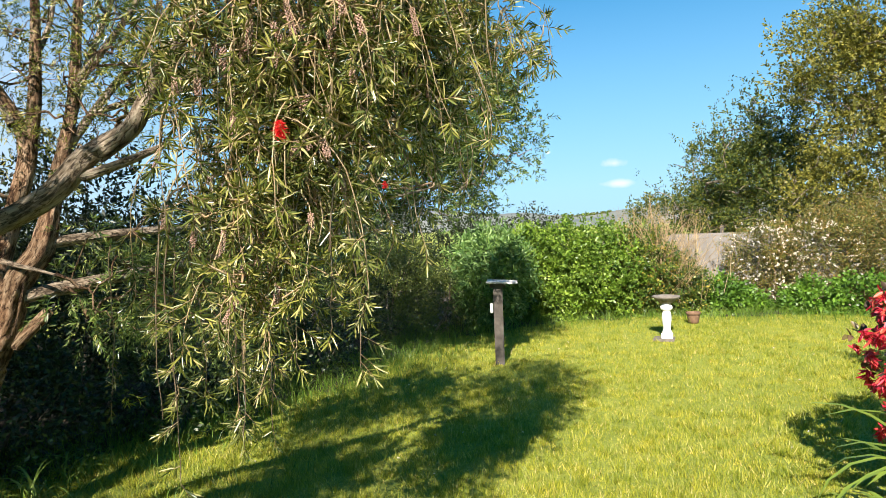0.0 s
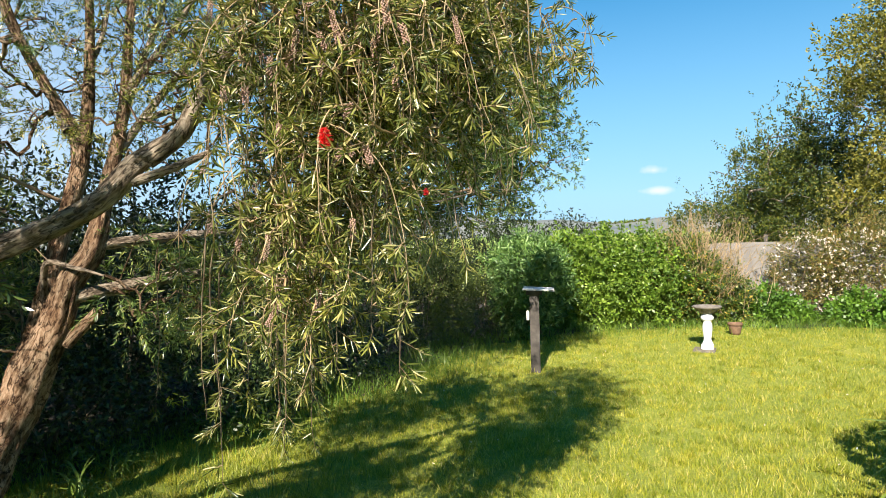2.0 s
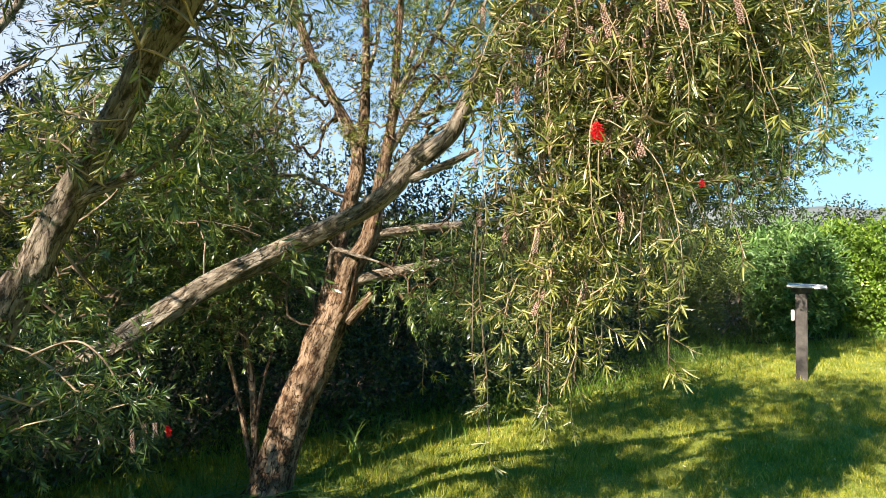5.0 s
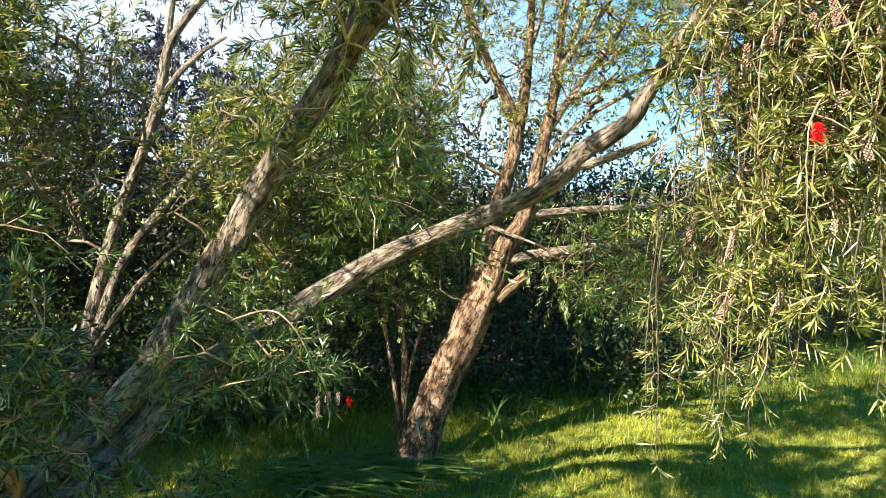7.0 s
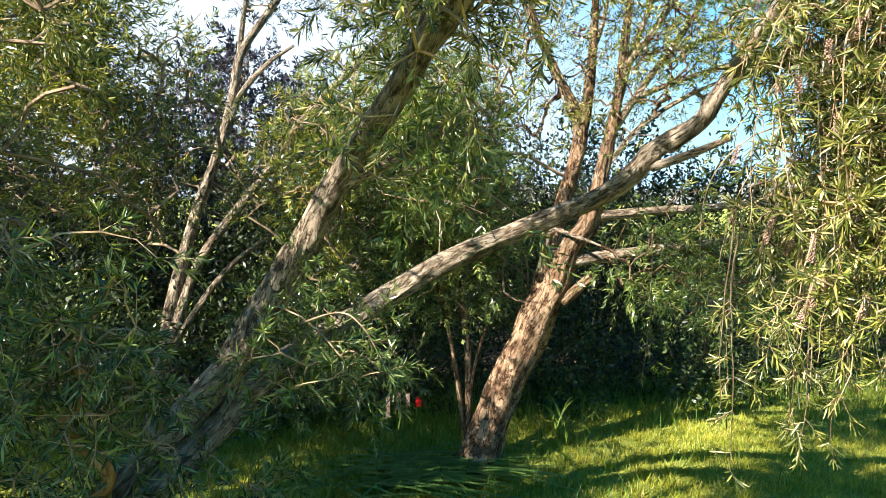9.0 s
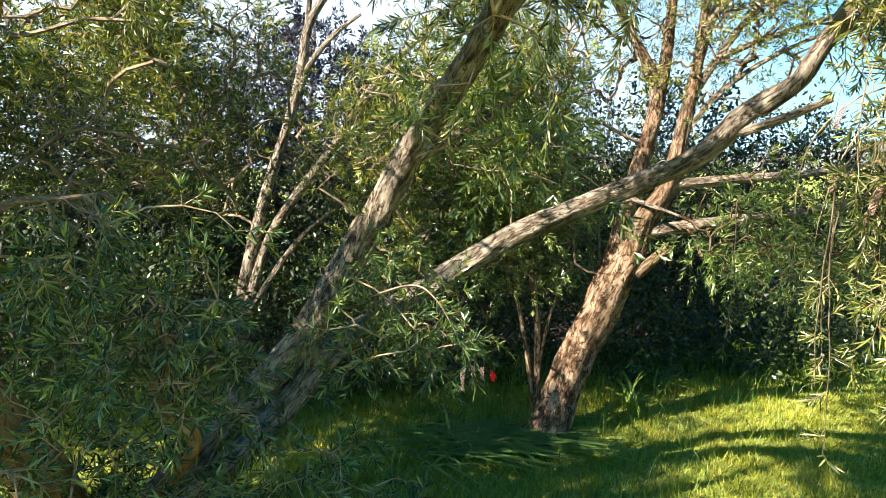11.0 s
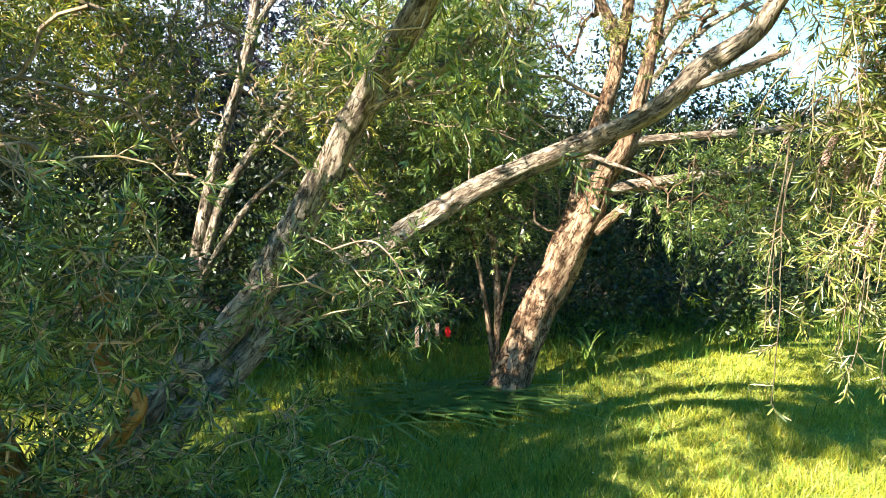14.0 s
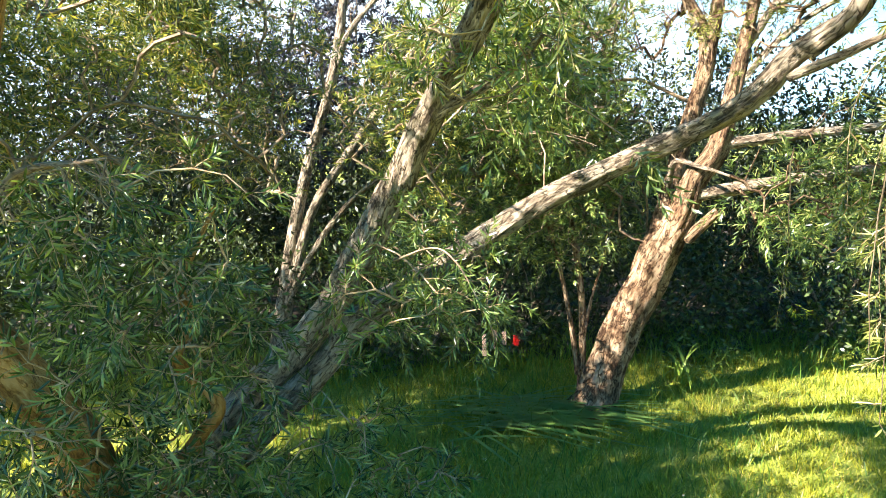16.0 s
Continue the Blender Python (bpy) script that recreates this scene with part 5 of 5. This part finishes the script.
# trees beyond the wall
def far_tree(rng, name, label, foot, trunk, blobs, twigs, per, leaf, width, mat, reach=0.3):
    t = thing(name, (*foot, 0.0), label, "tree")
    top = np.array(blobs[0][:3])
    sk = [limb("trunk", [(foot[0], foot[1], -0.1, trunk), (foot[0] + 0.1, foot[1], top[2] * 0.4, trunk * 0.7), (*top, trunk * 0.25)], t, M_BARK, 10, 0.12)]
    skel = sk[0][::3]
    pts, way = in_ellipsoids(rng, blobs, twigs, 0.6, 12, 0.24)
    lines, ends = colonize(rng, skel, pts[: twigs // 14], 0.4, 0.008, 0.07)
    v, q, u = tubes(lines, 5)
    hold("branch_mass", mesh_of("branch_mass", v, q, M_BARK, u), t, "", "stuff")
    lump = np.array([noise.noise(Vector(p * 0.9)) for p in pts])
    pts += way * (lump * 0.6)[:, None]
    pts[:, 2] = np.maximum(pts[:, 2], 0.15)
    axis = unit(way + rng.normal(size=way.shape) * 0.6 + np.array([0, 0, 0.2]))
    v, q = sprays(rng, pts, axis, per, reach, 0.8, leaf, width)
    hold("crown", mesh_of("crown", v, q, mat, smooth=False), t)
    return t


far_tree(rng, "conifer", "dark green tree with yellowish tips beyond the wall", (1.0, 19.8), 0.25, [(0.9, 19.9, 2.8, 1.1, 1.2, 1.4), (-0.3, 20.0, 1.9, 1.0, 1.0, 0.9), (2.0, 18.8, 3.7, 0.8, 0.9, 1.2), (1.5, 19.3, 2.0, 1.3, 1.2, 1.6), (2.4, 18.6, 2.2, 1.3, 1.0, 1.6), (-1.0, 20.0, 1.5, 0.7, 0.8, 0.8), (1.0, 19.6, 3.9, 0.4, 0.4, 0.4)], 5600, 13, 0.078, 0.033, M_PINE)
far_tree(rng, "spreading_tree", "large olive-green tree in sun beyond the wall", (4.2, 17.6), 0.3, [(3.9, 17.2, 4.6, 1.5, 1.3, 1.0), (4.3, 17.2, 6.0, 1.6, 1.4, 1.0), (2.8, 17.2, 5.2, 0.8, 0.8, 0.65), (3.4, 17.0, 3.2, 1.1, 1.0, 0.8), (2.9, 16.6, 2.1, 0.8, 0.8, 0.6), (5.6, 17.2, 4.2, 1.5, 1.5, 1.6), (3.7, 16.9, 2.2, 1.1, 0.9, 0.7), (3.0, 17.1, 4.3, 0.8, 0.8, 0.6)], 7000, 13, 0.083, 0.037, M_OLIVE)


# far woods along the skyline
rng = np.random.default_rng(35)
aw = np.radians(rng.uniform(-40, 20, 1800))
aw = aw[np.array([noise.noise(Vector((v * 23.0, 1.5, 0))) > -0.05 for v in aw])]
rw = rng.uniform(1380, 1520, len(aw))
hw = np.array([56 * (0.8 + 0.55 * noise.noise(Vector((v * 3.1 + 2.2, 0, 0))) + 0.18 * noise.noise(Vector((v * 13 + 2.2, 3, 0)))) for v in aw]) * np.interp(rw, [1250, 1500], [0.55, 1.0])
cw = np.stack([np.sin(aw) * rw, np.cos(aw) * rw, hw - 1], -1)
v, q = sprays(rng, cw, np.tile([[0.0, 0.0, 1.0]], (len(cw), 1)), 10, 3.0, 1.5, 3.2, 2.4)
tagged(new("far_woods", mesh_of("far_woods", v, q, M_PINE, smooth=False)), "dark line of trees on the far hills", "woods", "", "stuff")

# ---- wall ----
WALL = thing("garden_wall", (1.1, 14.8, 0.0), "weathered grey concrete garden wall", "wall", "", "structure")
for k, x0 in enumerate((-1.58, 0.22, 2.02)):
    part("panel", box(x0 + 0.895, 14.8 + 0.012 * (k % 2), 0.71, 1.782, 0.09, 1.5, 0.008), M_CONCRETE, WALL)
WPOST = thing("wall_post", (0.83, 14.95, 0.0), "short weathered wooden post behind the wall", "post")
part("post", box(0.83, 14.95, 0.8, 0.07, 0.07, 1.62, 0.006), M_POSTWOOD, WPOST)

# ---- bird table ----
FX, FY = -1.72, 8.7
FZ = float(ground_z(FX, FY))
BT = thing("bird_table", (FX, FY, FZ), "weathered wooden bird table on a square post in the lawn", "bird table")
bm = box(0, 0, 0.5, 0.115, 0.115, 1.06, 0.01)
part("post", moved(bm, Matrix.Translation((FX, FY, FZ)) @ Matrix.Rotation(radians(18), 4, "Z")), M_POSTWOOD, BT)
for k in range(3):
    bm = box(-0.13 + 0.13 * k, 0, 1.045 + 0.002 * (k % 2), 0.126, 0.34, 0.011, 0.003)
    part("board", moved(bm, Matrix.Translation((FX, FY, FZ)) @ Matrix.Rotation(radians(18), 4, "Z") @ Matrix.Rotation(radians(3), 4, "Y")), M_BOARD, BT)
for sx, sy, lx, ly in ((0, 0.165, 0.39, 0.02), (0, -0.165, 0.39, 0.02)):
    bm = box(sx, sy, 1.056, lx, ly, 0.011, 0.003)
    part("rim", moved(bm, Matrix.Translation((FX, FY, FZ)) @ Matrix.Rotation(radians(18), 4, "Z") @ Matrix.Rotation(radians(3), 4, "Y")), M_BOARD, BT)
part("bracket", moved(box(0, 0, 1.0, 0.2, 0.05, 0.05, 0.004), Matrix.Translation((FX, FY, FZ)) @ Matrix.Rotation(radians(18), 4, "Z")), M_POSTWOOD, BT)
bm = rings([(0.018, -0.06), (0.02, -0.05), (0.02, 0.05), (0.014, 0.06)], 10)
part("seed_holder", moved(bm, Matrix.Translation((FX - 0.075, FY - 0.04, FZ + 0.72))), M_BOARD, BT, "small pale hanging seed holder")

# ---- bird bath ----
BX, BY = 0.136, 10.45
BZ = float(ground_z(BX, BY))
BB = thing("bird_bath", (BX, BY, BZ), "stone bird bath bowl on a white painted pedestal", "bird bath")
place = Matrix.Translation((BX, BY, BZ)) @ Matrix.Diagonal((0.84, 0.84, 0.9, 1))
part("slab", moved(box(-0.05, 0.02, 0.012, 0.34, 0.32, 0.05, 0.012), place), M_STONE, BB, "grey paving slab")
part("plinth", moved(box(0, 0, 0.075, 0.18, 0.18, 0.09, 0.012), place), M_WHITE_PAINT, BB)
part("pedestal", moved(rings([(0.085, 0.12), (0.075, 0.14), (0.06, 0.165), (0.058, 0.2), (0.066, 0.25), (0.074, 0.31), (0.077, 0.37), (0.07, 0.42), (0.06, 0.455), (0.07, 0.47), (0.095, 0.49), (0.1, 0.515), (0.09, 0.54), (0.065, 0.55), (0.07, 0.58)], 28), place), M_WHITE_PAINT, BB)
part("bowl", moved(rings([(0.07, 0.575), (0.12, 0.6), (0.17, 0.635), (0.205, 0.66), (0.22, 0.672), (0.222, 0.69), (0.212, 0.695), (0.19, 0.68), (0.12, 0.645), (0.03, 0.64)], 32), place), M_STONE, BB, "shallow grey stone bowl")
POT = thing("terracotta_pot", (0.42, 11.7, float(ground_z(0.42, 11.7))), "terracotta plant pot on the ground behind the bird bath", "pot")
place = Matrix.Translation((0.42, 11.7, float(ground_z(0.42, 11.7)))) @ Matrix.Diagonal((0.8, 0.8, 0.85, 1))
part("body", moved(rings([(0.085, 0.0), (0.1, 0.05), (0.115, 0.13), (0.12, 0.17), (0.108, 0.17), (0.1, 0.14)], 24), place), M_TERRACOTTA, POT)
part("rim", moved(rings([(0.118, 0.165), (0.135, 0.17), (0.137, 0.205), (0.128, 0.212), (0.112, 0.205), (0.108, 0.168)], 24), place), M_TERRACOTTA, POT)

# ---- red-flowered shrub and strap-leaved plant at the side ----
rng = np.random.default_rng(41)
FU = shrub(rng, "red_flowered_shrub", "dark-leaved fuchsia shrub with hanging red flowers", "shrub", [(2.2, 5.45, 0.92, 0.42, 0.4, 0.42), (2.45, 5.5, 0.8, 0.45, 0.4, 0.5), (2.02, 5.4, 0.58, 0.2, 0.25, 0.18), (2.55, 5.6, 1.35, 0.38, 0.35, 0.4)], 900, 9, 0.06, 0.034, M_FUCHSIA_LEAF, 0.16, 0.9, 9, fold=True)
sets = [in_ellipsoids(rng, [blob], count, 0.88) for blob, count in (((2.06, 5.4, 0.95, 0.46, 0.42, 0.46), 260), ((1.94, 5.36, 0.58, 0.23, 0.26, 0.2), 70), ((2.5, 5.5, 1.3, 0.38, 0.36, 0.4), 70))]
pts, way = np.concatenate([a for a, _ in sets]), np.concatenate([b for _, b in sets])
for p, w in zip(pts, way):
    if w[1] > 0.35:
        continue
    v, q = sprays(rng, p[None], np.array([[0.1 * rng.normal(), 0.1 * rng.normal(), -1.0]]), 16, 0.045, 0.8, 0.055, 0.018, 0.0, True)
    hold("flower", mesh_of("flower", v, q, M_PINK, smooth=False), FU, "hanging pink-red flower")


def strap_leaves(rng, name, label, foot, n, length, width, mat, spread=0.5, bend=0.9, z0=0.0, low=0.75):
    t = thing(name, (*foot, z0), label, "plant")
    for _ in range(n):
        a = rng.uniform(0, 6.283)
        out = np.array([math.cos(a), math.sin(a), 0])
        side = np.array([-math.sin(a), math.cos(a), 0])
        L = length * rng.uniform(0.6, 1.1)
        lift = rng.uniform(low, 1.45)
        s = np.linspace(0, 1, 9)
        ang = lift - bend * 2.0 * s ** 1.5 * rng.uniform(0.7, 1.2)
        step = L / 8
        px = np.r_[0, np.cumsum(np.cos(ang[1:]) * step)]
        pz = np.r_[0, np.cumsum(np.sin(ang[1:]) * step)]
        base = np.array([foot[0] + rng.normal() * 0.05, foot[1] + rng.normal() * 0.05, z0])
        c = base + out * px[:, None] + np.array([0, 0, 1.0]) * np.maximum(pz, -0.0)[:, None]
        w = width * 0.5 * np.sqrt(np.maximum(1 - s ** 3, 0.0)) * rng.uniform(0.8, 1.15)
        up = np.array([0, 0, 1.0])
        v = np.concatenate([c - side * w[:, None], c - up * 0.25 * w[:, None], c + side * w[:, None]])
        i = np.arange(8)[:, None]
        q = np.concatenate([i + np.array([[0, 9, 10, 1]]), i + np.array([[9, 18, 19, 10]])])
        hold("leaf", mesh_of("leaf", v, q, mat), t)
    return t


# shrub outside the view, added to cast the wedge of shadow on the lawn
shrub(rng, "rounded_shrub", "unseen rounded shrub, added for its shadow on the lawn", "shrub", [(2.95, 8.5, 0.65, 0.5, 0.5, 0.6)], 700, 9, 0.06, 0.03, M_HEDGE)
strap_leaves(rng, "strap_leaved_plant", "clump of arching light green strap leaves", (2.08, 5.1), 40, 1.15, 0.04, M_STRAP, bend=1.05, low=1.15)
strap_leaves(rng, "strap_leaved_plant", "clump of arching light green strap leaves", (1.75, 4.75), 22, 0.6, 0.034, M_STRAP)

# ---- cut leaves lying under the trunk ----
PILE = thing("cut_leaf_pile", (-2.75, 2.75, 0.0), "pile of long cut green leaves lying on the grass", "leaf pile")
for k in range(170):
    fan = rng.normal() * 0.35
    a = radians(68) + fan + (math.pi if rng.random() < 0.12 else 0)
    along = np.array([math.cos(a), math.sin(a), 0])
    side = np.array([-along[1], along[0], 0])
    L = rng.uniform(0.35, 0.85)
    s = np.linspace(0, 1, 7)
    c0 = np.array([-3.05 + rng.normal() * 0.11, 2.35 + rng.normal() * 0.22, 0])
    c = c0 + along * (s * L)[:, None] + side * (rng.normal() * 0.09 * s ** 2)[:, None]
    h = 0.05 + rng.uniform(0, 0.08) * np.sin(math.pi * np.clip(s * 0.9 + 0.05, 0, 1)) * (1 - 0.5 * s)
    c[:, 2] = ground_z(c[:, 0], c[:, 1]) + h
    w = 0.5 * rng.uniform(0.014, 0.026) * np.sqrt(np.maximum(1 - s ** 3, 0))
    v = np.concatenate([c - side * w[:, None], c + side * w[:, None]])
    i = np.arange(6)[:, None]
    hold("leaf", mesh_of("leaf", v, i + np.array([[0, 7, 8, 1]]), M_REED), PILE)

# pale blades of a wild strap-leaved clump by the trunk, and small white petals on the grass
strap_leaves(rng, "grass_clump", "clump of long arching green blades beside the trunk", (-3.25, 3.75), 34, 0.42, 0.013, M_STRAP)
strap_leaves(rng, "grass_clump", "clump of long arching green blades beside the trunk", (-3.45, 4.15), 26, 0.36, 0.012, M_STRAP)
x, y = lawn_points(rng, 150, 2.6, 10.0, 0.8)
keep = edge_side(x, y) > 0.2
c = np.stack([x[keep], y[keep], ground_z(x[keep], y[keep]) + 0.035], -1)
v, q = sprays(rng, c, rng.normal(size=c.shape), 3, 0.008, 1.0, 0.014, 0.011)
tagged(new("fallen_petals", mesh_of("fallen_petals", v, q, M_WHITE, smooth=False)), "small white petals scattered on the lawn", "petals", "", "stuff")
